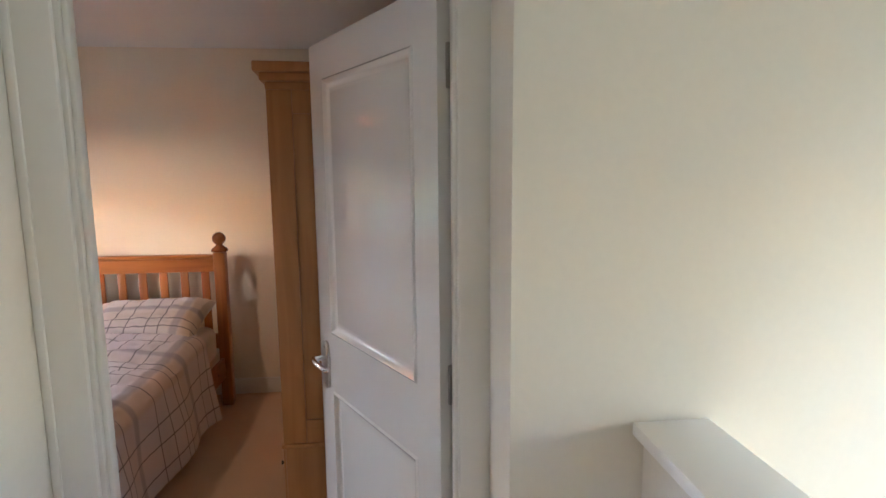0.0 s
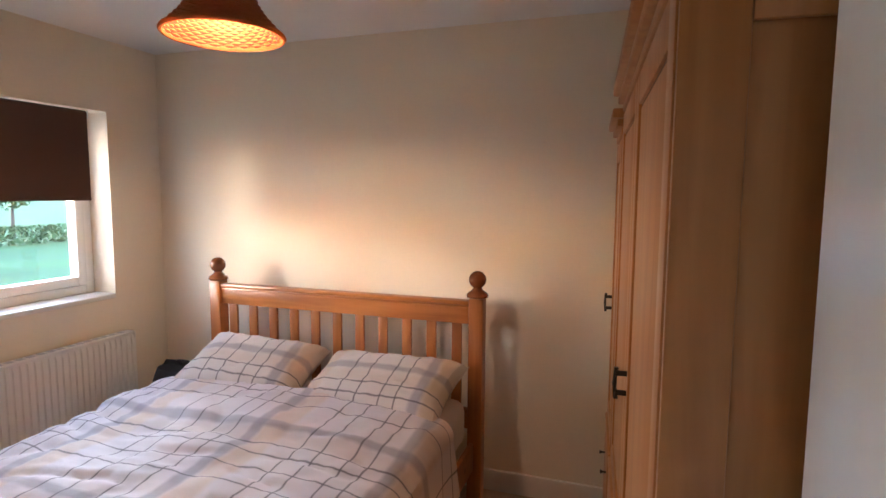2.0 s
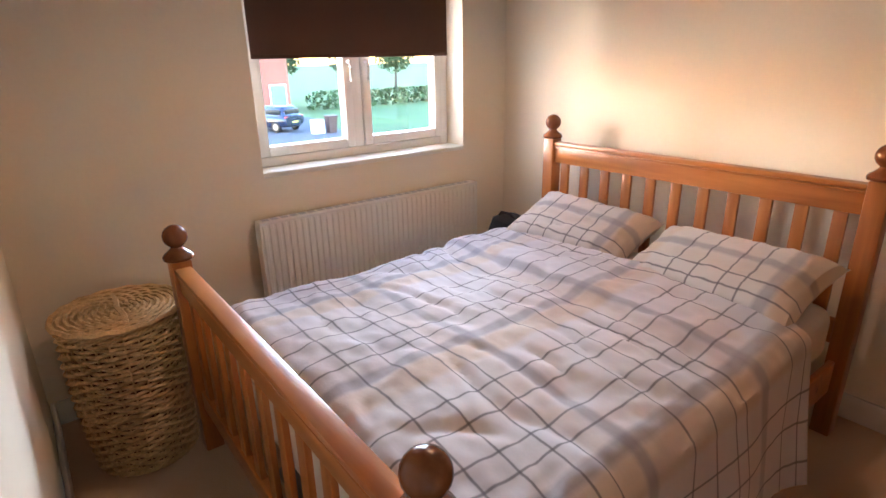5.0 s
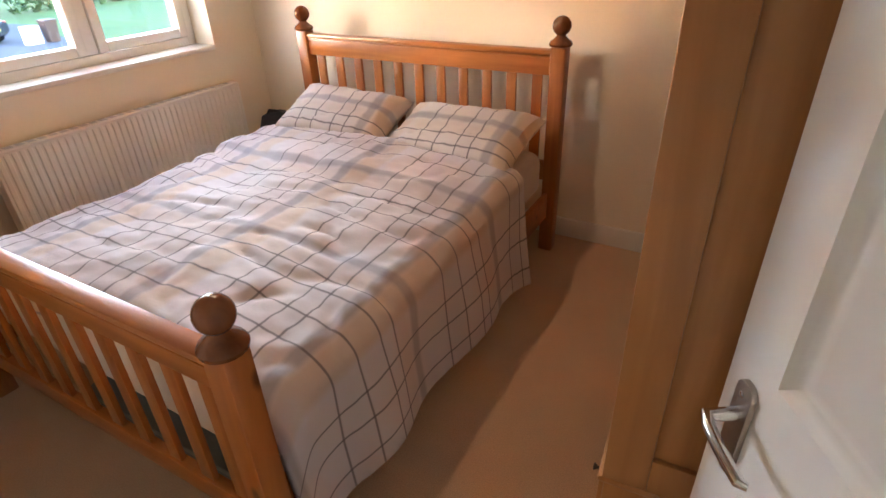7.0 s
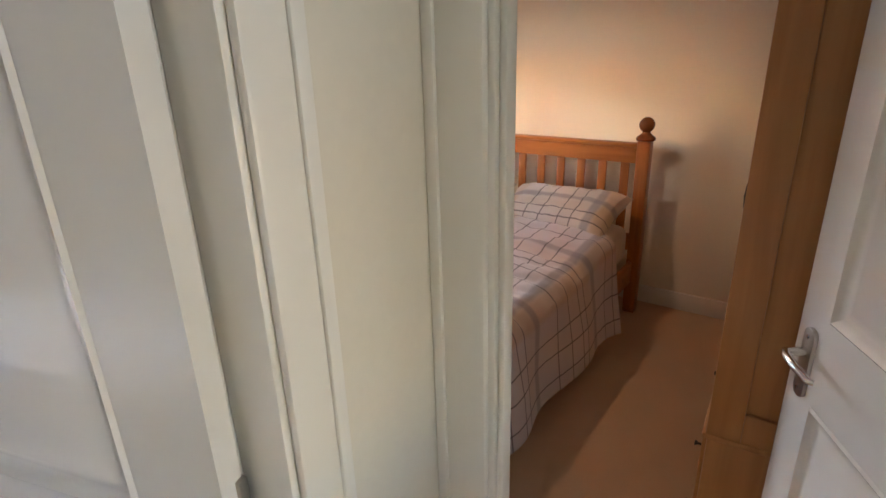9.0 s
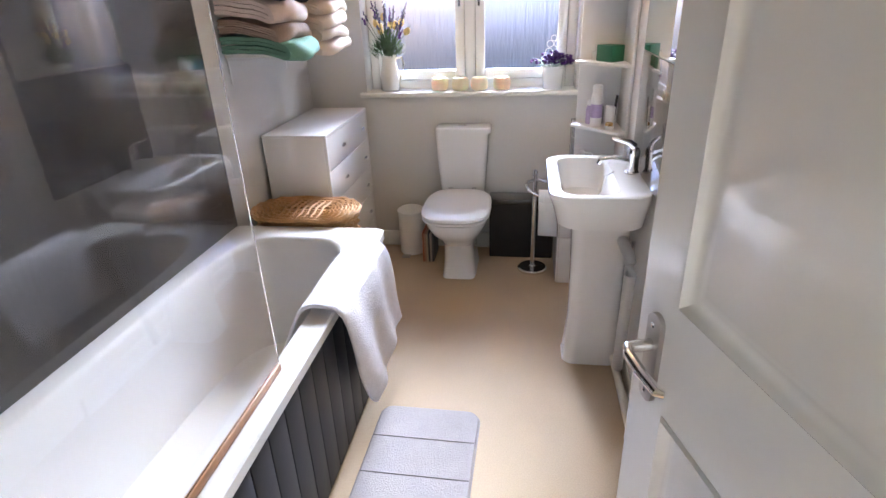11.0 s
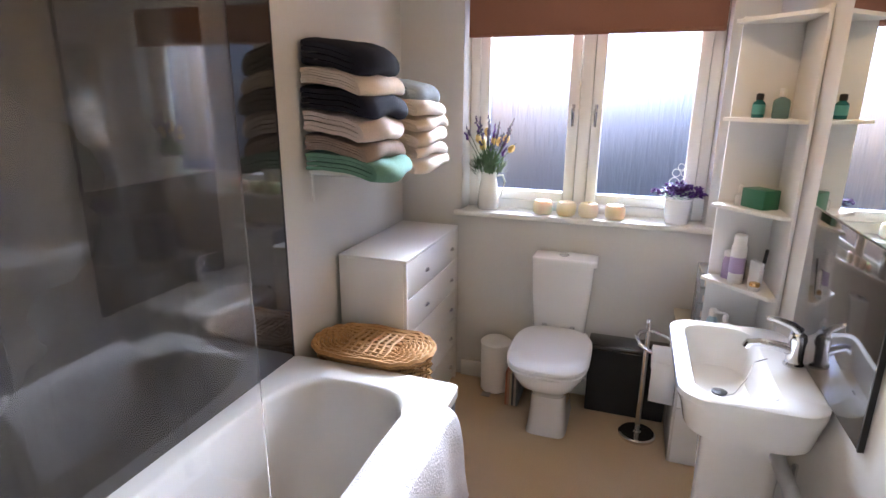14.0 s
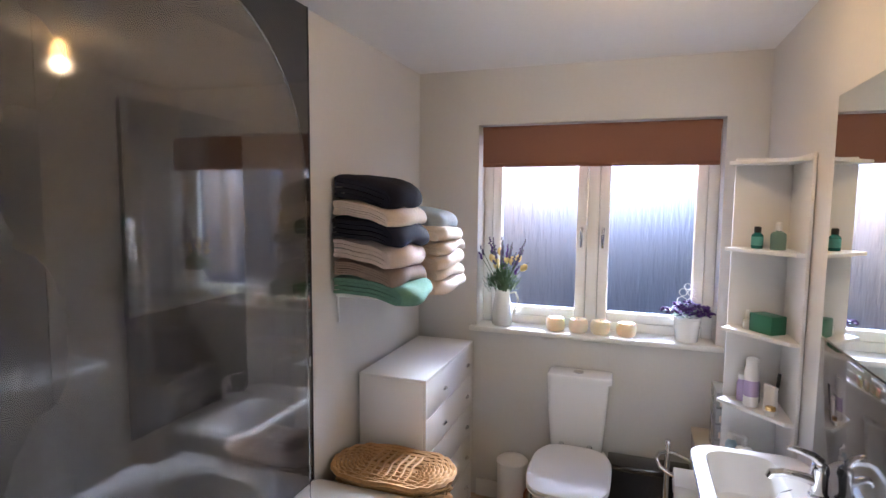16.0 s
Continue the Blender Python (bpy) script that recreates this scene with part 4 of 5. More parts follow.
part("tub", loft([
    bath_loop(-2.395, -0.45, -0.711, -0.035, BZ - 0.042, 40),
    bath_loop(-2.40, -0.445, -0.711, -0.03, BZ - 0.036, 40),
    bath_loop(-2.40, -0.445, -0.711, -0.03, BZ - 0.006, 40),
    bath_loop(-2.394, -0.45, -0.711, -0.036, BZ, 34),
    bath_loop(-2.29, -0.56, -0.655, -0.105, BZ, 4.5),
    bath_loop(-2.278, -0.57, -0.648, -0.113, BZ - 0.004, 4.2),
    bath_loop(-2.265, -0.58, -0.64, -0.12, BZ - 0.02, 4.0),
    bath_loop(-2.23, -0.60, -0.625, -0.135, BZ - 0.14, 3.6),
    bath_loop(-2.16, -0.63, -0.605, -0.155, BZ - 0.29, 3.3),
    bath_loop(-2.06, -0.68, -0.575, -0.185, BZ - 0.385, 3.0),
    bath_loop(-1.9, -0.8, -0.52, -0.24, BZ - 0.405, 2.8)], cap0=False), acrylic, bath)
side = part("side_panel", box(-2.385, -0.06, 0.0, -0.46, -0.056, BZ - 0.045), navy_board, bath, "dark navy tongued boarding", smooth=False)
x = -2.385
while x < -0.5:
    part("board", box(x + 0.0015, -0.058, 0.012, x + 0.0955, -0.044, BZ - 0.046, 0.0035), navy_board, side)
    x += 0.097
part("end_panel", box(-2.385, -0.70, 0.0, -2.37, -0.06, BZ - 0.045, 0.002), navy_board, bath)
part("plug_chain_boss", lathe([(0.026, 0), (0.024, 0.008), (0, 0.01)], 20, centre=(-1.75, -0.38, BZ - 0.4)), chrome, bath)
solo("bath_end_ledge", box(-0.445, -0.711, 0.0, -0.371, -0.03, BZ), satin_white, "white boxed ledge at the end of the bath", "ledge", kind="structure")

# shower screen with one rounded corner
screen = thing("shower_screen", "clear glass shower screen with a rounded corner", "shower screen", (-0.93, -0.085, BZ))
outline = [(-0.46, 0.602), (-1.405, 0.602)]
for i in range(13):
    a = radians(180 - 90 * i / 12)
    outline.append((-1.405 + 0.27 + 0.27 * math.cos(a), 1.70 + 0.27 * math.sin(a)))
outline.append((-0.46, 1.97))
bm = prism(outline, -0.003, 0.003)
turn(bm, pose(0, -0.085, 0, 90, 0, 0))
g = part("pane", bm, glass, screen, smooth=False)
g.visible_shadow = False
part("seal", box(-1.405, -0.0925, BZ + 0.001, -0.46, -0.0775, 0.6015, 0.003), material("seal_amber", (0.30, 0.13, 0.05), 0.4), screen, "aged amber bottom seal")
part("wall_channel", box(-0.462, -0.1, BZ + 0.001, -0.44, -0.07, 1.97, 0.003), chrome, screen)

liner = thing("wall_panel", "glossy black acrylic shower wall panelling", "wall panel", (-1.4, -0.716, BZ), kind="structure")
part("sheet", box(-1.40, -0.72, BZ, -0.372, -0.711, H), black_panel, liner, smooth=False)
part("sheet", box(-2.38, -0.72, BZ, -1.4015, -0.711, H), black_panel, liner, smooth=False)
part("trim", box(-2.386, -0.72, BZ, -2.381, -0.709, H), black_plastic, liner)

# chest of drawers
chest = thing("chest_of_drawers", "white five-drawer chest with small chrome pulls", "chest of drawers", (-3.095, -0.54, 0))
cx0, cx1, cy0, cy1 = -3.45, -2.74, -0.70, -0.395
part("body", box(cx0, cy0, 0.0, cx1, cy1, 0.885, 0.002), chest_white, chest)
part("top", box(cx0 - 0.002, cy0, 0.885, cx1 + 0.002, cy1 + 0.017, 0.90, 0.003), chest_white, chest)
part("side_edge", box(cx1 - 0.016, cy1, 0.0, cx1, cy1 + 0.016, 0.885, 0.002), chest_white, chest)
part("side_edge", box(cx0, cy1, 0.0, cx0 + 0.016, cy1 + 0.016, 0.885, 0.002), chest_white, chest)
for i in range(5):
    z0 = 0.052 + i * 0.1665
    d = part("drawer", box(cx0 + 0.019, cy1, z0 + 0.002, cx1 - 0.019, cy1 + 0.014, z0 + 0.1635, 0.002), chest_white, chest)
    for kx in (-2.93, -3.29):
        part("knob", lathe([(0.005, 0), (0.004, 0.012), (0.011, 0.02), (0.011, 0.026), (0.004, 0.03)], 12), chrome, d, "small chrome pull").matrix_local = pose(kx + 3.095, cy1 + 0.013 + 0.54, z0 + 0.09, -90)
        part("pull_bar", tube([(kx - 0.02, cy1 + 0.036, z0 + 0.088), (kx, cy1 + 0.04, z0 + 0.094), (kx + 0.02, cy1 + 0.036, z0 + 0.088)], [0.005, 0.0085, 0.005], 8), chrome, d)

basket("laundry_basket", "oval golden willow laundry basket with a lid", wicker, (-2.545, -0.445, 0.0, 90), 0.235, 0.135, 0.575)


def folded(name, label, mat, x0, x1, y0, y1, z0, z1, layers, seed):
    """A folded towel: folds nested in one another, closed and rounded at the front, their edges showing at the ends."""
    t = thing(name, label, "towel", ((x0 + x1) / 2, (y0 + y1) / 2, z0), group="folded towels on the shelf")
    h = z1 - z0
    thick = h / (2 * layers)
    n = 18
    for k in range(layers):
        half = h / 2 - k * thick
        inner = half - thick * 0.86
        front = y1 - half - k * thick * 0.4
        back = y0 + 0.004 + 0.012 * k * abs(noise.noise(Vector((seed, k, 0.4))))
        ring = [(back + (front - back) * i / 7, -half) for i in range(7)]
        ring += [(front + half * math.cos(radians(a)), half * math.sin(radians(a))) for a in range(-90, 91, 18)]
        ring += [(front - (front - back) * i / 7, half) for i in range(1, 8)]
        ring += [(back + (front - back) * i / 7, inner) for i in range(7)]
        ring += [(front + inner * math.cos(radians(a)), inner * math.sin(radians(a))) for a in range(90, -91, -36)]
        ring += [(front - (front - back) * i / 7, -inner) for i in range(1, 8)]
        loops = []
        for i in range(n + 1):
            s = i / n
            e = abs(2 * s - 1)
            x = x0 + (x1 - x0) * s + 0.008 * noise.noise(Vector((seed * 3.1, k * 1.7, 0.5))) * (1 if s > 0.5 else -1)
            pull = 0.022 * noise.noise(Vector((seed * 1.3, 0.2, s * 2.4))) - 0.045 * e**5
            lift = 0.30 * h * noise.noise(Vector((seed * 2.0, 0.3, s * 2.2))) + 0.012 * (1 - e * e)
            pinch = 1 - 0.22 * e**6 + 0.10 * noise.noise(Vector((seed * 0.7, 4.0, s * 5)))
            loop = []
            for y, z in ring:
                f = max(0.0, (y - y0) / (y1 - y0))
                droop = -0.05 * f * f + 0.010 * noise.noise(Vector((y * 9, x * 7, seed)))
                loop.append((x, y + pull * f, (z0 + z1) / 2 + z * pinch + lift * f + droop))
            loops.append(loop)
        part("fold", loft(loops), mat, t)
    return t


shelf = thing("towel_shelf", "white wall shelf on steel brackets holding towels", "shelf", (-2.9, -0.6, 1.29))
SZ = 1.285
part("board", box(-3.24, -0.72, SZ - 0.016, -2.58, -0.47, SZ, 0.003), satin_white, shelf)
for x in (-2.60, -3.2):
    part("bracket", box(x - 0.008, -0.72, SZ - 0.13, x + 0.008, -0.716, SZ - 0.016, 0.001), upvc, shelf)
    part("bracket_arm", box(x - 0.008, -0.716, SZ - 0.021, x + 0.008, -0.5, SZ - 0.0165, 0.001), upvc, shelf)
a0, a1 = -2.87, -2.53
folded("towel", "folded sea-green cotton bath towel", towel_green, a0, a1, -0.705, -0.36, SZ, SZ + 0.075, 2, 1)
folded("towel", "folded taupe cotton bath towel", towel_taupe, a0, a1, -0.705, -0.40, SZ + 0.075, SZ + 0.145, 3, 2)
folded("towel", "folded dusty pink bath towel", towel_pink, a0, a1, -0.705, -0.40, SZ + 0.145, SZ + 0.23, 2, 3)
folded("towel", "folded navy blue bath towel", towel_navy, a0, a1 + 0.005, -0.705, -0.40, SZ + 0.23, SZ + 0.32, 2, 4)
folded("towel", "folded cream cotton bath towel", towel_cream, a0, a1, -0.705, -0.40, SZ + 0.32, SZ + 0.385, 3, 5)
folded("towel", "folded navy towel on the top of the stack", towel_navy, a0 + 0.01, a1 - 0.01, -0.705, -0.41, SZ + 0.385, SZ + 0.485, 2, 6)
for i in range(5):
    folded("towel", "folded ivory cotton bath towel", towel_cream, -3.24, -2.90, -0.705, -0.345, SZ + i * 0.058, SZ + (i + 1) * 0.058, 2, 10 + i)
folded("towel", "folded grey-blue cotton hand towel", towel_blue, -3.22, -2.92, -0.705, -0.38, SZ + 0.29, SZ + 0.36, 2, 20)

# towel thrown over the bath rim
bm = bmesh.new()
prof = [(-0.235, 0.36), (-0.20, 0.44), (-0.165, 0.52), (-0.135, 0.575), (-0.11, 0.597), (-0.07, 0.600), (-0.03, 0.597), (-0.012, 0.575), (-0.004, 0.50), (-0.002, 0.42), (-0.004, 0.34), (0.0, 0.28), (0.004, 0.22), (0.006, 0.205)]
rows, n = [], 34
for k, (y, z) in enumerate(prof):
    s = k / (len(prof) - 1)
    k = max(0.0, s - 0.45) / 0.55
    lo, hi = -2.19 - 0.13 * k, -1.68 - 0.21 * k * k
    row = []
    for i in range(n + 1):
        u = i / n
        x = lo + (hi - lo) * u
        w = noise.noise(Vector((x * 7, s * 3, 0.7)))
        ripple = 0.016 * math.sin(u * 15 + 2 * s) * max(0.0, s - 0.4) + 0.012 * w
        row.append(bm.verts.new((x, y + (ripple + 0.016 if s > 0.5 else 0.2 * ripple), z + (0.012 * w + 0.006 if 0.2 < s < 0.6 else 0.0) + (0.03 * w if s > 0.9 else 0) - 0.14 * u * k * k)))
    rows.append(row)
for a, b in zip(rows, rows[1:]):
    for i in range(n):
        bm.faces.new((a[i], a[i + 1], b[i + 1], b[i]))
tw = solo("bath_towel", bm, towel_white, "white terry towel thrown over the bath rim", "towel", origin=(-1.94, -0.05, BZ))
md = tw.modifiers.new("thick", "SOLIDIFY")
md.thickness, md.offset = 0.014, 1
md = tw.modifiers.new("smooth", "SUBSURF")
md.levels = md.render_levels = 1

# toilet
wc = thing("toilet", "white close-coupled toilet with the lid down", "toilet", (-3.2, 0.195, 0))
TY = 0.195


def wc_loop(x0, x1, half, z, p):
    return [(x, y, z) for x, y in oval((x0 + x1) / 2, TY, (x1 - x0) / 2, half, p, 48)]


part("pan", loft([
    wc_loop(-3.40, -3.035, 0.098, 0.0, 6), wc_loop(-3.40, -3.04, 0.094, 0.015, 6), wc_loop(-3.41, -3.055, 0.086, 0.12, 5), wc_loop(-3.42, -3.05, 0.088, 0.2, 4.5),
    wc_loop(-3.44, -2.99, 0.115, 0.255, 3.6), wc_loop(-3.47, -2.90, 0.15, 0.31, 3.0), wc_loop(-3.485, -2.86, 0.172, 0.36, 2.9), wc_loop(-3.485, -2.855, 0.176, 0.392, 2.9), wc_loop(-3.48, -2.865, 0.17, 0.398, 2.9)]), ceramic, wc)
part("seat", loft([wc_loop(-3.335, -2.85, 0.178, 0.399, 3.2), wc_loop(-3.34, -2.842, 0.184, 0.405, 3.2), wc_loop(-3.34, -2.842, 0.184, 0.412, 3.2), wc_loop(-3.335, -2.85, 0.178, 0.416, 3.2)]), plastic_white, wc)
part("lid", loft([wc_loop(-3.335, -2.852, 0.178, 0.418, 3.2), wc_loop(-3.34, -2.842, 0.185, 0.423, 3.2), wc_loop(-3.34, -2.842, 0.185, 0.434, 3.2), wc_loop(-3.33, -2.855, 0.174, 0.444, 3.2), wc_loop(-3.29, -2.92, 0.12, 0.449, 3.0)]), plastic_white, wc)
part("cistern", loft([[(x, y, z) for x, y in rounded(-3.488, TY - w, -3.345 + d, TY + w, 0.03)] for z, w, d in ((0.398, 0.125, -0.02), (0.41, 0.13, -0.012), (0.6, 0.145, 0.0), (0.768, 0.153, 0.004))]), ceramic, wc)
part("cistern_lid", prism(rounded(-3.492, TY - 0.153, -3.332, TY + 0.168, 0.035), 0.7685, 0.80, 0.012, 3), ceramic, wc)
part("flush_button", lathe([(0.026, 0), (0.026, 0.004), (0.021, 0.007), (0, 0.0075)], 20, centre=(-3.41, TY, 0.80)), chrome, wc, "chrome dual flush button")
for dy in (-0.07, 0.07):
    part("seat_hinge", lathe([(0.012, 0), (0.012, 0.03), (0, 0.033)], 12, centre=(-3.35, TY + dy, 0.416)), chrome, wc)

bin_ = thing("pedal_bin", "small white pedal bin", "pedal bin", (-3.40, -0.135, 0))
part("bucket", lathe([(0.074, 0.0), (0.079, 0.006), (0.08, 0.26), (0.082, 0.262), (0.082, 0.268)], 32, centre=(-3.40, -0.135, 0.004)), plastic_white, bin_)
part("lid", lathe([(0.084, 0.268), (0.084, 0.278), (0.07, 0.29), (0.03, 0.297), (0, 0.298)], 32, centre=(-3.40, -0.135, 0.005)), plastic_white, bin_)
part("pedal", box(-3.325, -0.185, 0.003, -3.285, -0.135, 0.012, 0.004), brushed, bin_)
for i, c in enumerate(((0.5, 0.16, 0.08), (0.55, 0.3, 0.2), (0.6, 0.5, 0.35), (0.08, 0.07, 0.08), (0.5, 0.42, 0.38), (0.12, 0.12, 0.14))):
    solo("magazine", box(-3.44, -0.045 + i * 0.0115, 0.0, -3.25, -0.035 + i * 0.0115, 0.19 - 0.006 * (i % 3), 0.001), material("magazine_cover", c, 0.4), "thin magazine standing beside the toilet", "magazine", group="magazines by the toilet", origin=(-3.35, -0.04 + i * 0.0115, 0))

chest2 = thing("storage_ottoman", "black storage ottoman beside the toilet", "ottoman", (-3.42, 0.55, 0))
part("box", box(-3.478, 0.355, 0.0, -3.345, 0.735, 0.345, 0.006), black_cloth, chest2)
part("lid", box(-3.48, 0.35, 0.346, -3.335, 0.737, 0.378, 0.008), black_panel, chest2)

roll = thing("toilet_roll_stand", "chrome toilet roll stand with a paper roll", "toilet roll stand", (-3.20, 0.615, 0))
RX, RY = -3.20, 0.615
part("base", lathe([(0.085, 0.0), (0.085, 0.012), (0.078, 0.018), (0.02, 0.022), (0.014, 0.03)], 32, centre=(RX, RY, 0)), chrome, roll)
part("pole", tube([(RX, RY, 0.02), (RX, RY, 0.57)], 0.0125, 14), chrome, roll)
part("knob", lathe([(0.008, 0), (0.013, 0.01), (0.015, 0.022), (0.01, 0.035), (0, 0.04)], 16, centre=(RX, RY, 0.565)), chrome, roll)
part("arm", tube([(RX, RY, 0.545), (RX + 0.03, RY - 0.035, 0.545), (RX + 0.075, RY - 0.05, 0.54), (RX + 0.12, RY - 0.035, 0.525), (RX + 0.13, RY + 0.0, 0.505), (RX + 0.125, RY + 0.04, 0.49), (RX + 0.12, RY + 0.13, 0.487)], 0.0095, 12), chrome, roll)
part("arm", tube([(RX, RY, 0.545), (RX + 0.02, RY + 0.03, 0.55), (RX + 0.06, RY + 0.075, 0.55), (RX + 0.09, RY + 0.11, 0.54)], 0.008, 10), chrome, roll)
bm = lathe([(0.02, 0.0), (0.052, 0.0), (0.052, 0.1), (0.02, 0.1)], 32)
turn(bm, pose(RX + 0.12, RY + 0.02, 0.475, -90, 0, 0))
part("paper_roll", bm, paper, roll, "white paper roll")
bm = bmesh.new()
pts = [(RX + 0.172, 0.475), (RX + 0.174, 0.42), (RX + 0.171, 0.36), (RX + 0.176, 0.29)]
rr = [[bm.verts.new((px, RY + 0.02, pz)), bm.verts.new((px + 0.003, RY + 0.12, pz - 0.004))] for px, pz in pts]
for a, b in zip(rr, rr[1:]):
    bm.faces.new((a[0], a[1], b[1], b[0]))
sh = part("paper_tail", bm, paper, roll)
sh.modifiers.new("thick", "SOLIDIFY").thickness = 0.001

# tiled boxing in the corner
tb = thing("tiled_boxing", "cream tiled pipe boxing with a pale top", "boxing", (-3.26, 0.87, 0), kind="structure")
part("core", box(-3.498, 0.748, 0.0, -3.038, 0.998, 0.545), grout, tb, smooth=False)
for row in range(2):
    for col in range(2):
        y0, z0 = 0.752 + col * 0.2, 0.004 + row * 0.273
        part("tile", box(-3.038, y0, z0, -3.030, min(y0 + 0.196, 0.996), z0 + 0.268, 0.002), tile_white, tb)
    for col in range(2):
        x0 = -3.034 - (col + 1) * 0.23
        part("tile", box(x0, 0.740, 0.004 + row * 0.273, x0 + 0.226, 0.748, 0.272 + row * 0.273, 0.002), tile_white, tb)
part("top", box(-3.498, 0.736, 0.546, -3.026, 0.998, 0.562, 0.003), material("boxing_top", (0.6, 0.5, 0.36), 0.5, vary=0.05), tb)

org = thing("drawer_organiser", "small clear plastic drawer organiser with toiletries", "organiser", (-3.28, 0.9, 0.562))
clear = material("clear_plastic", (0.85, 0.86, 0.86), 0.2, **{"Transmission Weight": 0.6, "IOR": 1.3})
for i in range(4):
    part("drawer", box(-3.36, 0.80, 0.564 + i * 0.072, -3.19, 0.975, 0.63 + i * 0.072, 0.004), clear, org)
    for j, c in enumerate((towel_cream, bottle_teal, soap_amber)):
        part("contents", box(-3.195, 0.815 + j * 0.05, 0.57 + i * 0.072, -3.1885, 0.845 + j * 0.05, 0.60 + i * 0.072, 0.002), c, org)

# basin
basin = thing("washbasin", "white ceramic washbasin on a full pedestal", "washbasin", (-2.35, 0.81, 0))
QZ = 0.835


def basin_loop(x0, x1, y0, y1, z, r):
    return [(x, y, z) for x, y in rounded(x0, y0, x1, y1, r, 8)]


part("bowl", loft([
    basin_loop(-2.527, -2.218, 0.724, 0.986, QZ - 0.175, 0.10), basin_loop(-2.611, -2.134, 0.678, 0.995, QZ - 0.14, 0.10), basin_loop(-2.637, -2.103, 0.660, 0.996, QZ - 0.06, 0.09), basin_loop(-2.655, -2.090, 0.643, 0.997, QZ - 0.018, 0.08),
    basin_loop(-2.652, -2.093, 0.646, 0.997, QZ - 0.004, 0.078), basin_loop(-2.642, -2.103, 0.658, 0.991, QZ, 0.07), basin_loop(-2.615, -2.130, 0.687, 0.894, QZ - 0.004, 0.07), basin_loop(-2.606, -2.139, 0.694, 0.886, QZ - 0.016, 0.065),
    basin_loop(-2.589, -2.156, 0.706, 0.878, QZ - 0.085, 0.06), basin_loop(-2.562, -2.183, 0.719, 0.866, QZ - 0.118, 0.055), basin_loop(-2.456, -2.280, 0.756, 0.843, QZ - 0.13, 0.04)], cap0=True), ceramic, basin)
part("pedestal", loft([
    basin_loop(-2.475, -2.29, 0.74, 0.975, 0.0, 0.05), basin_loop(-2.47, -2.295, 0.745, 0.975, 0.012, 0.05), basin_loop(-2.455, -2.31, 0.757, 0.97, 0.2, 0.05), basin_loop(-2.455, -2.31, 0.755, 0.97, 0.45, 0.05), basin_loop(-2.48, -2.28, 0.745, 0.975, 0.63, 0.05), basin_loop(-2.50, -2.25, 0.735, 0.98, 0.665, 0.05)]), ceramic, basin)
part("plug_hole", lathe([(0.024, 0.0), (0.02, 0.004), (0.0, 0.003)], 20, centre=(-2.37, 0.80, QZ - 0.137)), chrome, basin)
part("overflow", lathe([(0.013, 0), (0.011, 0.003), (0, 0.002)], 16), chrome, basin).matrix_local = pose(0.0, 0.872 - 0.81, QZ - 0.045, 80)
part("plug_chain", tube([(-2.40, 0.9, QZ), (-2.41, 0.872, QZ - 0.02), (-2.42, 0.862, QZ - 0.08), (-2.40, 0.83, QZ - 0.128), (-2.37, 0.79, QZ - 0.13)], 0.002, 6), chrome, basin)
part("plug", lathe([(0.021, 0), (0.023, 0.008), (0, 0.011)], 18, centre=(-2.40, 0.79, QZ - 0.135)), black_plastic, basin)
tap = thing("mixer_tap", "chrome single-lever mixer tap on the basin", "tap", (-2.35, 0.94, QZ))
tx, ty = -2.385, 0.962
part("body", lathe([(0.027, 0.0), (0.027, 0.006), (0.022, 0.012), (0.021, 0.06), (0.024, 0.078), (0.021, 0.094), (0.011, 0.103)], 24, centre=(tx, ty, QZ - 0.001)), chrome, tap)
part("spout", tube([(tx, ty - 0.015, QZ + 0.045), (tx, ty - 0.05, QZ + 0.053), (tx, ty - 0.09, QZ + 0.056), (tx, ty - 0.12, QZ + 0.05), (tx, ty - 0.126, QZ + 0.036)], [0.016, 0.0135, 0.012, 0.012, 0.011], 14), chrome, tap)
part("lever", tube([(tx, ty, QZ + 0.1), (tx, ty - 0.02, QZ + 0.118), (tx, ty - 0.06, QZ + 0.13), (tx, ty - 0.085, QZ + 0.134)], [0.016, 0.012, 0.009, 0.006], 12), chrome, tap)
part("pop_up_rod", tube([(tx, ty + 0.035, QZ + 0.0), (tx, ty + 0.035, QZ + 0.09), (tx, ty + 0.035, QZ + 0.1)], [0.003, 0.003, 0.006], 8), chrome, tap)
waste = thing("waste_pipe", "white plastic waste pipe under the basin", "pipe", (-2.2, 0.95, 0.3))
part("pipe", tube([(-2.27, 0.935, 0.60), (-2.2, 0.935, 0.60), (-2.135, 0.938, 0.597), (-2.115, 0.94, 0.58), (-2.11, 0.945, 0.54), (-2.16, 0.95, 0.3), (-2.20, 0.955, 0.06)], 0.021, 14), plastic_grey, waste)
part("union_nut", lathe([(0.029, 0), (0.031, 0.005), (0.031, 0.03), (0.029, 0.035)], 14), plastic_white, waste).matrix_local = pose(-0.03, -0.015, 0.3, 0, 90, 0)
part("supply_pipe", tube([(-2.22, 0.965, 0.62), (-2.215, 0.968, 0.3), (-2.22, 0.972, 0.02)], 0.0075, 10), chrome, waste)
low = thing("pipe_run", "white painted pipe along the skirting", "pipe", (-2.1, 0.965, 0.06))
part("pipe", tube([(-2.9, 0.955, 0.035), (-2.3, 0.955, 0.035), (-1.75, 0.955, 0.035)], 0.016, 12), satin_white, low)

# black splashback and mirror
solo("splashback", box(-2.56, 0.990, 0.838, -1.975, 0.9995, 1.262, 0.001), black_panel, "glossy black splashback behind the basin", "splashback", origin=(-2.27, 0.995, 0.838))
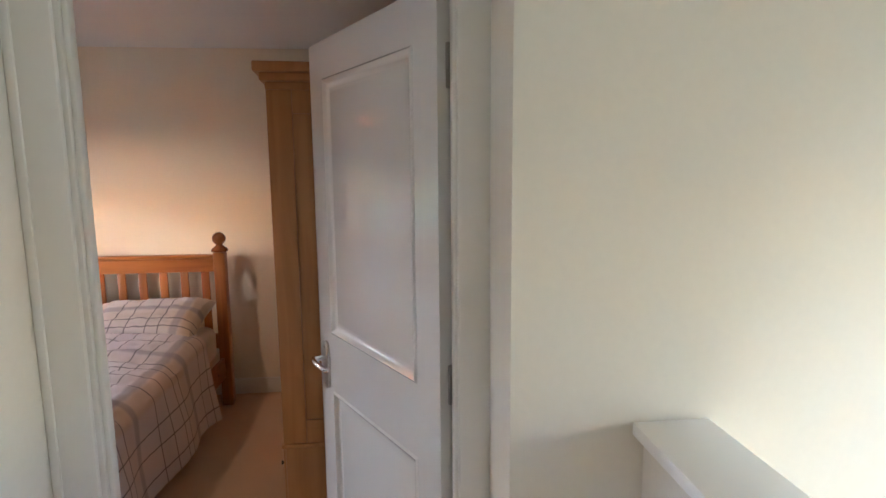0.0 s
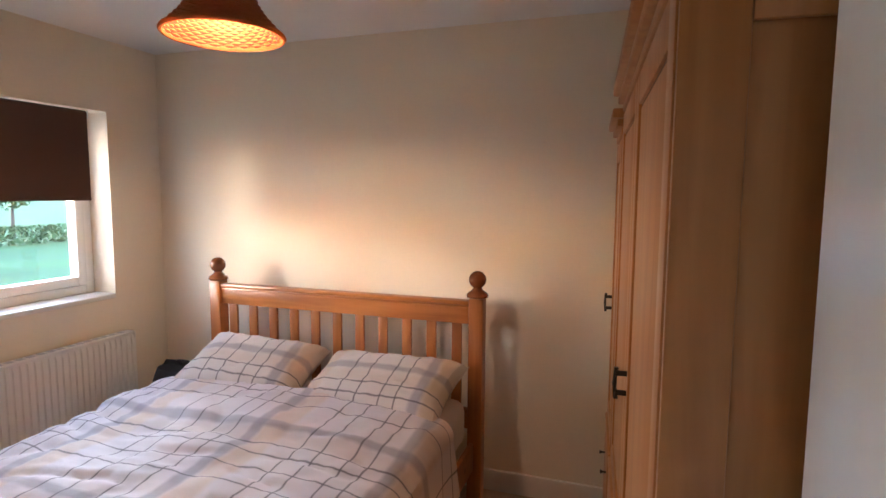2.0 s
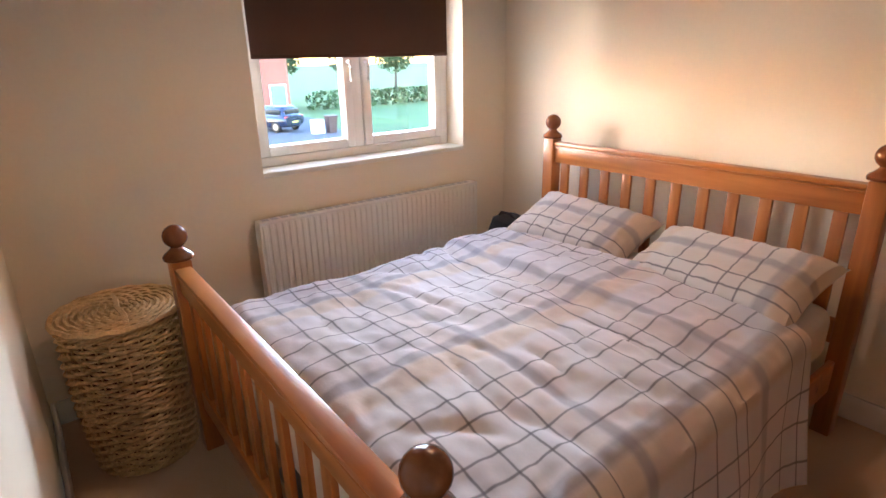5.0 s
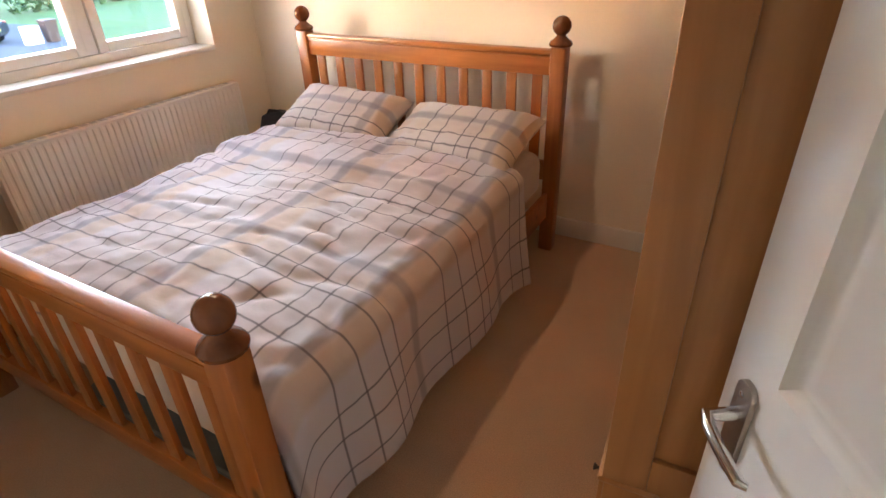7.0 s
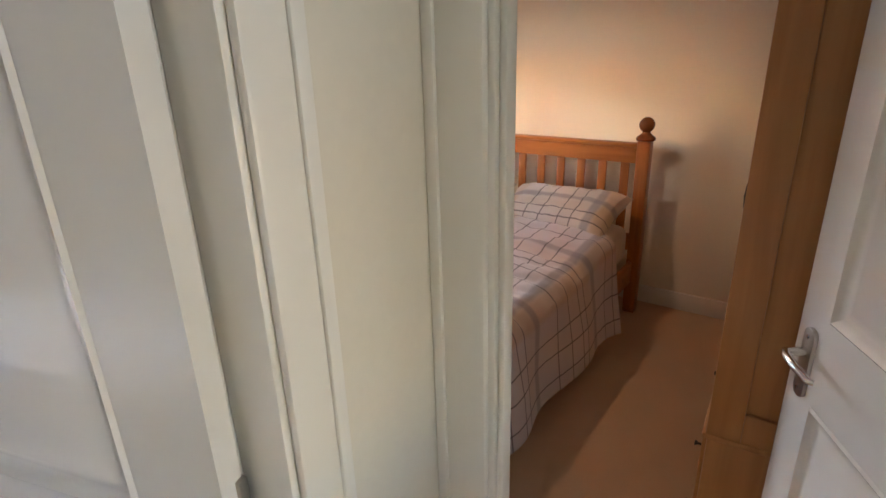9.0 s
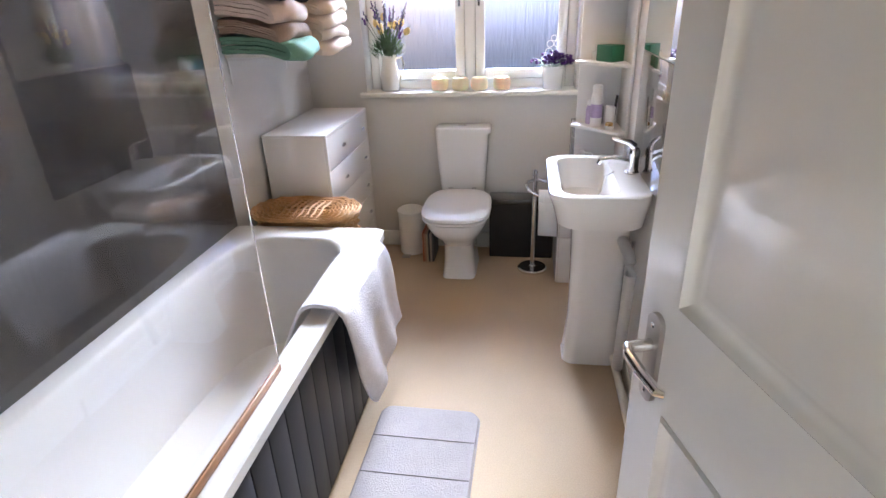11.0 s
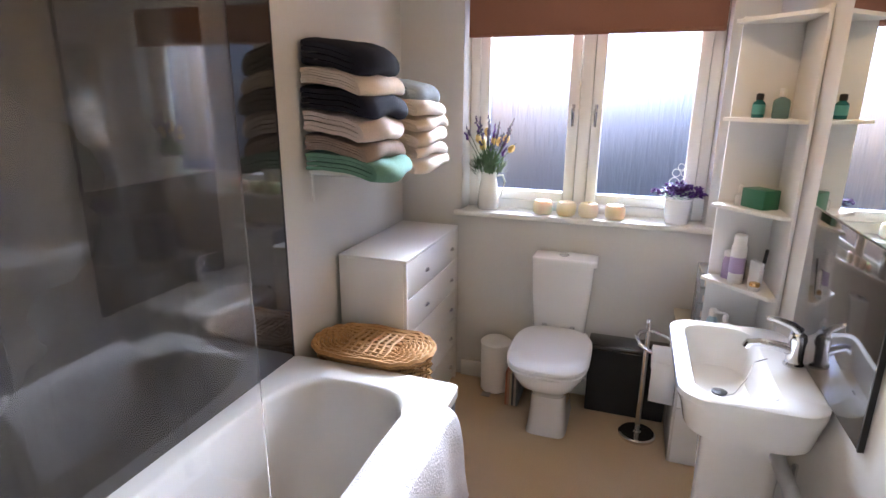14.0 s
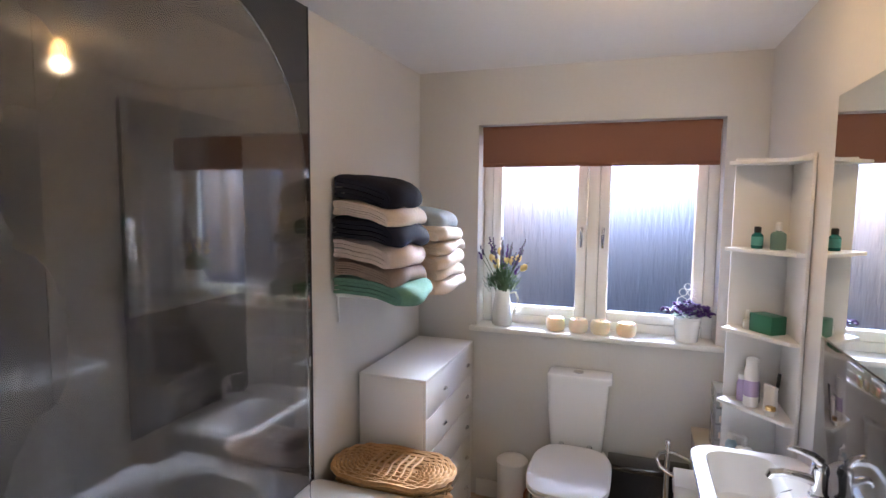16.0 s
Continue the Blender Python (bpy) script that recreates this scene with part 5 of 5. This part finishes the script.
mir = thing("wall_mirror", "frameless rectangular wall mirror above a black splashback", "mirror", (-2.27, 0.995, 1.265))
outline = [(-1.975, 1.265), (-2.565, 1.265), (-2.565, 1.99)]
for i in range(1, 16):
    s = i / 16
    outline.append((-2.565 + 0.59 * s, 1.99 + 0.012 * s))
outline.append((-1.975, 2.002))
bm = prism(list(reversed([(x, z) for x, z in outline])), 0.0, 0.006, 0.0015, 1)
turn(bm, pose(0, 0.9985, 0, 90, 0, 0))
part("glass", bm, mirror, mir, smooth=False)
part("edge", box(-1.9735, 0.988, 0.838, -1.967, 1.0, 1.99), black_plastic, mir, "dark edge trim")

# corner shelf unit
unit = thing("corner_shelf", "white open wall shelf unit with toiletries", "shelf unit", (-2.88, 0.9, 0.6))
ux = -3.005
part("side_panel", box(ux, 0.795, 0.57, ux + 0.014, 0.997, 1.838, 0.002), chest_white, unit)
part("back_panel", box(ux + 0.014, 0.985, 0.57, -2.745, 0.997, 1.838, 0.002), chest_white, unit)
for z in (0.62, 0.905, 1.19, 1.50, 1.825):
    part("shelf", prism([(ux + 0.0145, 0.984), (ux + 0.0145, 0.80), (-2.945, 0.765), (-2.75, 0.955), (-2.75, 0.984)], z - 0.013, z, 0.002), chest_white, unit)


def bottle(name, label, mat, x, y, z, r, h, cap_mat, cap_r, cap_h, category="bottle", shoulder=0.8):
    b = thing(name, label, category, (x, y, z), group="toiletries on the shelves")
    part("body", lathe([(r * 0.94, 0.0), (r, 0.004), (r, h * shoulder), (r * 0.8, h * (shoulder + 0.1)), (cap_r * 0.9, h * (shoulder + 0.16)), (cap_r * 0.9, h)], 20, centre=(x, y, z)), mat, b)
    part("cap", lathe([(cap_r, 0.0), (cap_r, cap_h * 0.85), (cap_r * 0.7, cap_h), (0, cap_h)], 18, centre=(x, y, z + h)), cap_mat, b)
    return b


b1 = bottle("bottle", "small dark teal bottle with a black cap", bottle_teal, -2.93, 0.87, 1.50, 0.02, 0.06, black_plastic, 0.012, 0.022)
part("label", lathe([(0.0205, 0.012), (0.0205, 0.045)], 20, centre=(-2.93, 0.87, 1.50)), material("label_aqua", (0.1, 0.42, 0.4), 0.5), b1)
bottle("bottle", "clear teal-tinted scent bottle with a white cap", material("teal_glass", (0.3, 0.5, 0.5), 0.1, **{"Transmission Weight": 0.7, "IOR": 1.4}), -2.89, 0.93, 1.50, 0.026, 0.07, plastic_white, 0.011, 0.03)
gb = thing("gift_box", "glossy emerald green cardboard box", "box", (-2.90, 0.92, 1.19))
part("carton", turn(box(-0.05, -0.035, 0, 0.05, 0.035, 0.068, 0.003), pose(-2.90, 0.915, 1.19, 0, 0, 35)), box_green, gb)
bottle("jar", "small pale jar with a pump cap", ceramic, -2.955, 0.86, 1.19, 0.018, 0.04, plastic_white, 0.009, 0.03, "jar")
can = bottle("deodorant_can", "tall white deodorant can with a domed cap", plastic_white, -2.90, 0.875, 0.905, 0.026, 0.15, plastic_white, 0.022, 0.035, "spray can", 0.9)
part("label_band", lathe([(0.0263, 0.04), (0.0263, 0.1)], 20, centre=(-2.90, 0.875, 0.905)), label_lilac, can)
bottle("bottle", "lilac bottle with a white cap", label_lilac, -2.955, 0.855, 0.905, 0.021, 0.085, plastic_white, 0.018, 0.022)
bottle("bottle", "clear bottle with a pale cap", clear, -2.95, 0.895, 0.905, 0.02, 0.09, plastic_white, 0.016, 0.02)
solo("card_pack", turn(box(-0.028, -0.008, 0, 0.028, 0.008, 0.1, 0.002), pose(-2.85, 0.93, 0.905, 0, 0, 25)), plastic_white, "small white upright carton on the shelf", "carton", origin=(-2.85, 0.93, 0.905))
solo("eyeliner", tube([(-2.86, 0.945, 0.906), (-2.855, 0.955, 1.05)], 0.006, 8), black_plastic, "black cosmetic pencil standing on the shelf", "pencil", origin=(-2.86, 0.945, 0.905))
bottle("jar", "little gold lidded jar", ceramic, -2.82, 0.925, 0.905, 0.017, 0.018, gold, 0.017, 0.014, "jar")
sp = bottle("soap_dispenser", "white pump soap dispenser", ceramic, -2.93, 0.87, 0.62, 0.034, 0.115, plastic_white, 0.01, 0.03, "dispenser")
part("nozzle", tube([(-2.93, 0.87, 0.765), (-2.93, 0.83, 0.768)], 0.006, 8), plastic_white, sp)
solo("sponge", box(-2.87, 0.90, 0.62, -2.79, 0.96, 0.72, 0.018, 3), soap_amber, "amber bath sponge on the shelf", "sponge", origin=(-2.83, 0.93, 0.62))
bottle("bottle", "pale blue bottle with a white cap", material("pale_blue", (0.4, 0.55, 0.62), 0.3), -2.965, 0.83, 0.62, 0.022, 0.12, plastic_white, 0.014, 0.03)

r2 = radiator("radiator", "white ribbed panel radiator beside the washbasin", 0.62, 0.72, 0.10)
r2.location, r2.rotation_euler = (-1.70, 0.998, 0.145), (0, 0, 0)

# window board: jug, candles, pot
SY = TW[2] + 0.0035
jug = thing("jug", "pale enamel jug with lavender and cream tulips", "jug", (-3.565, -0.245, SY))
JX, JY = -3.565, -0.245
part("body", lathe([(0.05, 0.0), (0.054, 0.006), (0.056, 0.05), (0.05, 0.11), (0.04, 0.165), (0.041, 0.185), (0.045, 0.198), (0.041, 0.197), (0.036, 0.17)], 28, centre=(JX, JY, SY)), material("enamel_cream", (0.74, 0.74, 0.68), 0.25, vary=0.04), jug)
part("handle", tube([(JX, JY + 0.04, SY + 0.18), (JX, JY + 0.075, SY + 0.185), (JX, JY + 0.088, SY + 0.15), (JX, JY + 0.075, SY + 0.09), (JX, JY + 0.052, SY + 0.04)], 0.006, 8), MATS["enamel_cream"], jug)
rng = random.Random(4)
bunch = thing("flower_bunch", "bunch of artificial lavender and tulips in the jug", "flowers", (JX, JY, SY + 0.19))
bm = bmesh.new()
for i in range(420):
    a, rr = rng.uniform(0, 6.28), rng.uniform(0.005, 0.085)
    z = SY + 0.185 + rng.uniform(0.0, 0.12) * (1.1 - rr / 0.12)
    p = Vector((JX + rr * math.cos(a), JY + rr * math.sin(a), z))
    d = Vector((math.cos(a) * 0.6, math.sin(a) * 0.6, rng.uniform(0.3, 1.2))).normalized() * rng.uniform(0.035, 0.06)
    s = d.cross(Vector((0, 0, 1))).normalized() * 0.0045
    bm.faces.new([bm.verts.new(q) for q in (p - s, p + d * 0.5 - s * 1.2, p + d, p + d * 0.5 + s * 1.2)])
tagged(part("leaves", bm, foliage, bunch), kind="stuff")
for i in range(30):
    a, lean, ln = rng.uniform(0, 6.28), rng.uniform(0.1, 0.8), rng.uniform(0.18, 0.33)
    d = Vector((0.4 * math.cos(a) * lean, math.sin(a) * lean + (0.55 if i % 5 == 0 else 0), 1)).normalized()
    p0 = Vector((JX, JY, SY + 0.18))
    tip = p0 + d * ln
    st = part("stem", tube([p0, p0 + d * ln * 0.6 + Vector((0, 0, 0.004)), tip], 0.0016, 5), foliage, bunch)
    if i % 4 == 1:
        bm = lathe([(0.004, 0), (0.016, 0.012), (0.018, 0.026), (0.012, 0.042), (0.004, 0.048)], 10)
        part("tulip_head", turn(bm, Matrix.Translation(p0 + d * ln * 0.72) @ d.to_track_quat("Z", "Y").to_matrix().to_4x4()), petal_yellow, st, "cream-yellow tulip head")
    else:
        bm = bmesh.new()
        for k in range(9):
            c = p0 + d * (ln * (0.72 + 0.035 * k))
            bmesh.ops.create_icosphere(bm, subdivisions=1, radius=0.0085 - 0.0005 * k, matrix=Matrix.Translation(c + Vector((rng.uniform(-1, 1), rng.uniform(-1, 1), 0)) * 0.006))
        part("lavender_head", bm, petal_purple if i % 2 else material("lavender_grey", (0.14, 0.12, 0.2), 0.8), st)

for i, y in enumerate((0.055, 0.175, 0.285, 0.415)):
    c = thing("candle", "fat cream wax candle, unlit", "candle", (-3.535, y, SY), group="candles on the window board")
    part("wax", lathe([(0.036, 0.0), (0.046, 0.008), (0.05, 0.03), (0.048, 0.055), (0.04, 0.07), (0.03, 0.073), (0.02, 0.066), (0.0, 0.063)], 28, centre=(-3.535, y, SY)), candle_wax, c)
    part("wick", tube([(-3.535, y, SY + 0.063), (-3.535, y + 0.001, SY + 0.074)], 0.0015, 6), black_plastic, c)

pot = thing("flower_pot", "white patterned pot of purple flowers", "flower pot", (-3.55, 0.70, SY))
PX, PY = -3.55, 0.70
pp = part("pot", lathe([(0.05, 0.0), (0.053, 0.004), (0.062, 0.11), (0.066, 0.114), (0.066, 0.124), (0.06, 0.124), (0.056, 0.1)], 28, centre=(PX, PY, SY)), ceramic, pot)
for k in range(5):
    a = radians(-30 + 28 * k)
    part("painted_leaf", lathe([(0.009, 0), (0.006, 0.0015), (0, 0.002)], 8, sx=0.6, sy=1.5), material("pot_blue", (0.25, 0.38, 0.42), 0.4), pp).matrix_local = Matrix.Translation((0.0585 * math.cos(a), 0.0585 * math.sin(a), 0.05 + 0.02 * (k % 3))) @ pose(0, 0, 0, 0, 90, math.degrees(a))
bm, bl = bmesh.new(), bmesh.new()
for i in range(150):
    a, rr = rng.uniform(0, 6.28), rng.uniform(0.01, 0.14)
    c = Vector((PX + 0.5 * rr * math.cos(a), PY + rr * math.sin(a), SY + 0.135 + rng.uniform(0, 0.075) * (1 - rr / 0.2)))
    if i % 2:
        bmesh.ops.create_icosphere(bm, subdivisions=1, radius=0.0095, matrix=Matrix.Translation(c))
    for k in range(5):
        b = 1.2566 * k + a
        q = Vector((math.cos(b), math.sin(b), rng.uniform(-0.2, 0.6))) * rng.uniform(0.012, 0.019)
        s = Vector((-math.sin(b), math.cos(b), 0.2)) * 0.007
        bm.faces.new([bm.verts.new(v) for v in (c, c + q * 0.6 + s, c + q, c + q * 0.6 - s)])
for i in range(70):
    a, rr = rng.uniform(0, 6.28), rng.uniform(0.02, 0.08)
    c = Vector((PX + 0.6 * rr * math.cos(a), PY + rr * math.sin(a), SY + 0.115 + rng.uniform(0, 0.03)))
    d = Vector((math.cos(a), math.sin(a), 0.5)) * 0.028
    s = Vector((-math.sin(a), math.cos(a), 0)) * 0.008
    bl.faces.new([bl.verts.new(v) for v in (c, c + d * 0.5 + s, c + d, c + d * 0.5 - s)])
tagged(part("petals", bm, petal_purple, pot, "small purple artificial petals"), kind="stuff")
tagged(part("leaves", bl, material("leaf_pale", (0.3, 0.4, 0.32), 0.7), pot, "pale green leaves"), kind="stuff")
wire = thing("wire_ornament", "white scrolled wire ornament behind the flower pot", "ornament", (-3.60, 0.70, SY))
part("stem", tube([(-3.60, 0.70, SY), (-3.60, 0.70, SY + 0.17)], 0.002, 6), upvc, wire)
for k, (dy, dz, rad_) in enumerate(((-0.025, 0.19, 0.022), (0.025, 0.19, 0.022), (-0.02, 0.235, 0.018), (0.02, 0.235, 0.018), (0, 0.265, 0.015))):
    part("scroll", tube([(-3.60, 0.70 + dy + rad_ * math.cos(t * 0.4), SY + dz + rad_ * math.sin(t * 0.4)) for t in range(16)], 0.002, 6, closed=True), upvc, wire)

# bath mat
bmat = thing("bath_mat", "grey plush bath mat with stitched bands", "bath mat")
part("backing", prism(rounded(-0.34, -0.195, 0.34, 0.195, 0.05), 0.0005, 0.008, 0.002), mat_grey, bmat)
part("top_pad", prism(rounded(-0.336, -0.191, 0.336, 0.191, 0.05), 0.006, 0.022, 0.008, 3), mat_grey, bmat)
# grooves aren't cut; dark strips on the pad stand for their shade
for a in (-0.17, 0.0, 0.17):
    part("stitching", tube([(a, -0.186, 0.0215), (a, 0.0, 0.0222), (a, 0.186, 0.0215)], 0.0022, 6), MATS["mat_stitch_shade"], bmat, "darker strip standing for the shaded stitched groove")
bmat.location, bmat.rotation_euler = (-1.59, 0.215, 0.0), (0, 0, radians(-1))

bl_ = thing("ceiling_lamp", "bare warm bulb in a white batten holder", "ceiling lamp", (-2.33, 0.48, H))
part("holder", lathe([(0.045, 0.0), (0.045, -0.012), (0.022, -0.02), (0.02, -0.03)][::-1], 20, centre=(-2.33, 0.48, H)), plastic_white, bl_)
part("bulb", lathe([(0.0, -0.11), (0.022, -0.102), (0.03, -0.08), (0.026, -0.055), (0.014, -0.03)], 20, centre=(-2.33, 0.48, H)), bulb_glow, bl_, "glowing warm bulb")

bath_bulb = lamp("bathroom_bulb", "POINT", 1.8, (1.0, 0.72, 0.45), Matrix.Translation((-2.33, 0.48, H - 0.13)))
bath_bulb.data.shadow_soft_size = 0.03

# ---- outside ----
asphalt = material("asphalt", (0.085, 0.083, 0.088), 0.85, vary=0.12, vary_scale=0.2, grain=0.12, grain_scale=12, bump=0.2, bump_scale=20)
grass_mat = material("grass", (0.085, 0.15, 0.03), 0.9, vary=0.3, vary_scale=0.25, grain=0.25, grain_scale=6, bump=0.5, bump_scale=8, bump_dist=0.05)
brick_red = material("brick_red", (0.36, 0.13, 0.085), 0.85, vary=0.1, vary_scale=0.6, grain=0.15, grain_scale=9)
hedge_mat = material("hedge", (0.055, 0.10, 0.03), 0.8, vary=0.35, vary_scale=0.8, grain=0.3, grain_scale=5)
G = -2.75
solo("ground", box(-400, -300, G - 0.5, 200, 300, G), grass_mat, "mown grass reaching to the horizon", "ground", kind="structure", smooth=False)
solo("road", box(-24, -250, G, -14.5, 250, G + 0.02), asphalt, "pale worn tarmac street", "road", kind="structure", smooth=False)
solo("driveway", prism([(-24, 9.0), (-24, 15.5), (-39, 20.0), (-46, 19.0), (-46, 9.0)], G, G + 0.03), asphalt, "tarmac driveway", "driveway", kind="structure", smooth=False)
for x0, x1 in ((-24.3, -24.0), (-14.5, -14.2)):
    solo("kerb", box(x0, -250, G, x1, 250, G + 0.12, 0.02), material("kerb_concrete", (0.3, 0.29, 0.28), 0.8, vary=0.08), "concrete kerb", "kerb", kind="structure")
solo("pavement", box(-26.2, -250, G, -24.3, 250, G + 0.1), material("paving", (0.2, 0.195, 0.19), 0.85, vary=0.1, vary_scale=0.8), "concrete footway", "pavement", kind="structure", smooth=False)
house = thing("house", "red brick house with white doors and tiled roof", "house", (-50, 16, G))
part("wall", box(-56, 8, G, -47, 21.2, G + 5.2), brick_red, house, smooth=False)
bm = bmesh.new()
for y in (7.6, 21.6):
    for p in ((-56.4, y, G + 5.2), (-46.6, y, G + 5.2), (-51.5, y, G + 8.2)):
        bm.verts.new(p)
bm.verts.ensure_lookup_table()
v = bm.verts
for f in ((0, 1, 2), (5, 4, 3), (0, 2, 5, 3), (2, 1, 4, 5), (1, 0, 3, 4)):
    bm.faces.new([v[i] for i in f])
part("roof", bm, material("roof_tile", (0.16, 0.09, 0.07), 0.8, vary=0.15, vary_scale=1), house, smooth=False)
for y in (10, 13.2, 17.2, 19.4):
    w = part("window", box(-47.05, y, G + 0.3, -46.9, y + 1.5, G + 2.3, 0.02), upvc, house)
    part("pane", box(-46.92, y + 0.1, G + 0.4, -46.88, y + 1.4, G + 2.2), material("far_pane", (0.2, 0.25, 0.3), 0.1), w, smooth=False)


def tree(x, y, h, crown, seed, label):
    t = thing("tree", label, "tree", (x, y, G))
    r = random.Random(seed)
    part("trunk", tube([(x, y, G), (x + 0.1, y, G + h * 0.3), (x, y + 0.1, G + h * 0.6)], [0.22, 0.16, 0.08], 10), material("bark", (0.12, 0.09, 0.07), 0.9, vary=0.2), t)
    verts, faces = [], []
    for i in range(1500):
        a, u = r.uniform(0, 6.283), r.uniform(-1, 1)
        q = (r.random() ** 0.4) * crown * (0.75 + 0.35 * noise.noise(Vector((math.cos(a) * 2, math.sin(a) * 2, u * 3 + seed))))
        s = math.sqrt(1 - u * u)
        c = Vector((x + q * s * math.cos(a), y + q * s * math.sin(a), G + h * 0.65 + q * u * 0.9))
        k = len(verts)
        for j in range(4):
            verts.append(c + Vector((r.uniform(-1, 1), r.uniform(-1, 1), r.uniform(-1, 1))) * 0.22)
        faces.append((k, k + 1, k + 2, k + 3))
    me = bpy.data.meshes.new("crown")
    me.from_pydata([v - Vector((x, y, G)) for v in verts], [], faces)
    me.materials.append(hedge_mat)
    cr = new("crown", me)
    cr.parent = t
    return tagged(cr, "leafy green crown", kind="stuff")


for i, (x, y, h, c) in enumerate(((-52, 30, 6, 2.4), (-56, 38, 7, 2.8), (-48, 44, 6, 2.4), (-60, 26, 7, 2.8), (-44, 52, 6.5, 2.5), (-58, 50, 7, 3.0))):
    tree(x, y, h, c, i, "leafy garden tree beyond the lawn")
rngh = random.Random(9)
verts, faces = [], []
for i in range(2600):
    c = Vector((-46.5 + rngh.uniform(-0.6, 0.6), rngh.uniform(22.5, 62), G + rngh.uniform(0.1, 1.5)))
    k = len(verts)
    verts += [c + Vector((rngh.uniform(-1, 1), rngh.uniform(-1, 1), rngh.uniform(-1, 1))) * 0.25 for _ in range(4)]
    faces.append((k, k + 1, k + 2, k + 3))
me = bpy.data.meshes.new("hedge")
me.from_pydata(verts, [], faces)
me.materials.append(hedge_mat)
tagged(new("hedge", me), "clipped green garden hedge", "hedge", kind="stuff")

car = thing("car", "dark blue estate car parked on the drive", "car")
paint = material("car_paint", (0.015, 0.022, 0.05), 0.2, **{"Coat Weight": 1.0, "Coat Roughness": 0.05})
loops = []
for x, w, z0, z1 in ((-2.15, 0.78, 0.42, 0.78), (-2.05, 0.86, 0.3, 0.92), (-1.0, 0.9, 0.24, 0.98), (1.2, 0.9, 0.24, 1.0), (2.0, 0.86, 0.3, 1.02), (2.14, 0.8, 0.42, 0.95)):
    loops.append([(x, y, (z0 + z1) / 2 + dz) for y, dz in oval(0, 0, w, (z1 - z0) / 2, 5, 24)])
part("body", loft(loops), paint, car)
loops = []
for z, x0, x1, w in ((0.95, -0.95, 2.05, 0.84), (1.25, -0.5, 1.95, 0.76), (1.5, -0.05, 1.75, 0.66), (1.56, 0.2, 1.55, 0.58)):
    loops.append([(x, y, z) for x, y in oval((x0 + x1) / 2, 0, (x1 - x0) / 2, w, 6, 32)])
part("cabin", loft(loops), paint, car)
part("rear_window", box(1.9, -0.6, 1.08, 2.0, 0.6, 1.38, 0.02), black_plastic, car)
for s in (-1, 1):
    part("side_window", box(-0.4, s * 0.79 - 0.02, 1.05, 1.7, s * 0.79 + 0.02, 1.36, 0.02), black_plastic, car)
    part("tail_light", box(2.02, s * 0.7 - 0.1, 0.75, 2.12, s * 0.7 + 0.1, 0.98, 0.02), material("tail_red", (0.5, 0.02, 0.015), 0.2), car)
    for x in (-1.35, 1.35):
        bm = lathe([(0.1, -0.1), (0.3, -0.1), (0.33, -0.06), (0.33, 0.06), (0.3, 0.1), (0.1, 0.1)], 24)
        wheel = part("wheel", turn(bm, pose(x, s * 0.82, 0.33, 90)), black_plastic, car)
        bm = lathe([(0.2, -0.11), (0.2, 0.11)], 20)
        part("rim", turn(bm, pose(x, s * 0.82, 0.33, 90)), brushed, wheel)
part("number_plate", box(2.12, -0.26, 0.55, 2.15, 0.26, 0.66, 0.004), material("plate_yellow", (0.75, 0.6, 0.1), 0.4), car)
car.location, car.rotation_euler = (-35.0, 14.6, G + 0.03), (0, 0, radians(25))
wb = thing("wheelie_bin", "brown wheeled refuse bin at the kerb", "wheelie bin", (-31.0, 16.9, G))
part("body", loft([[(x, y, z) for x, y in rounded(-31.0 - a, 16.9 - a, -31.0 + a, 16.9 + a, 0.05)] for z, a in ((G + 0.05, 0.24), (G + 0.95, 0.3))]), material("bin_brown", (0.09, 0.05, 0.04), 0.5), wb)
part("lid", box(-31.32, 16.58, G + 0.95, -30.66, 17.22, G + 1.06, 0.03), MATS["bin_brown"], wb)
wb2 = thing("recycling_box", "white bulk bag beside the wheeled bin", "bag", (-31.2, 16.1, G))
part("bag", prism(rounded(-31.55, 15.75, -30.9, 16.45, 0.1), G, G + 0.85, 0.05), material("bag_white", (0.7, 0.69, 0.66), 0.8, vary=0.05), wb2)
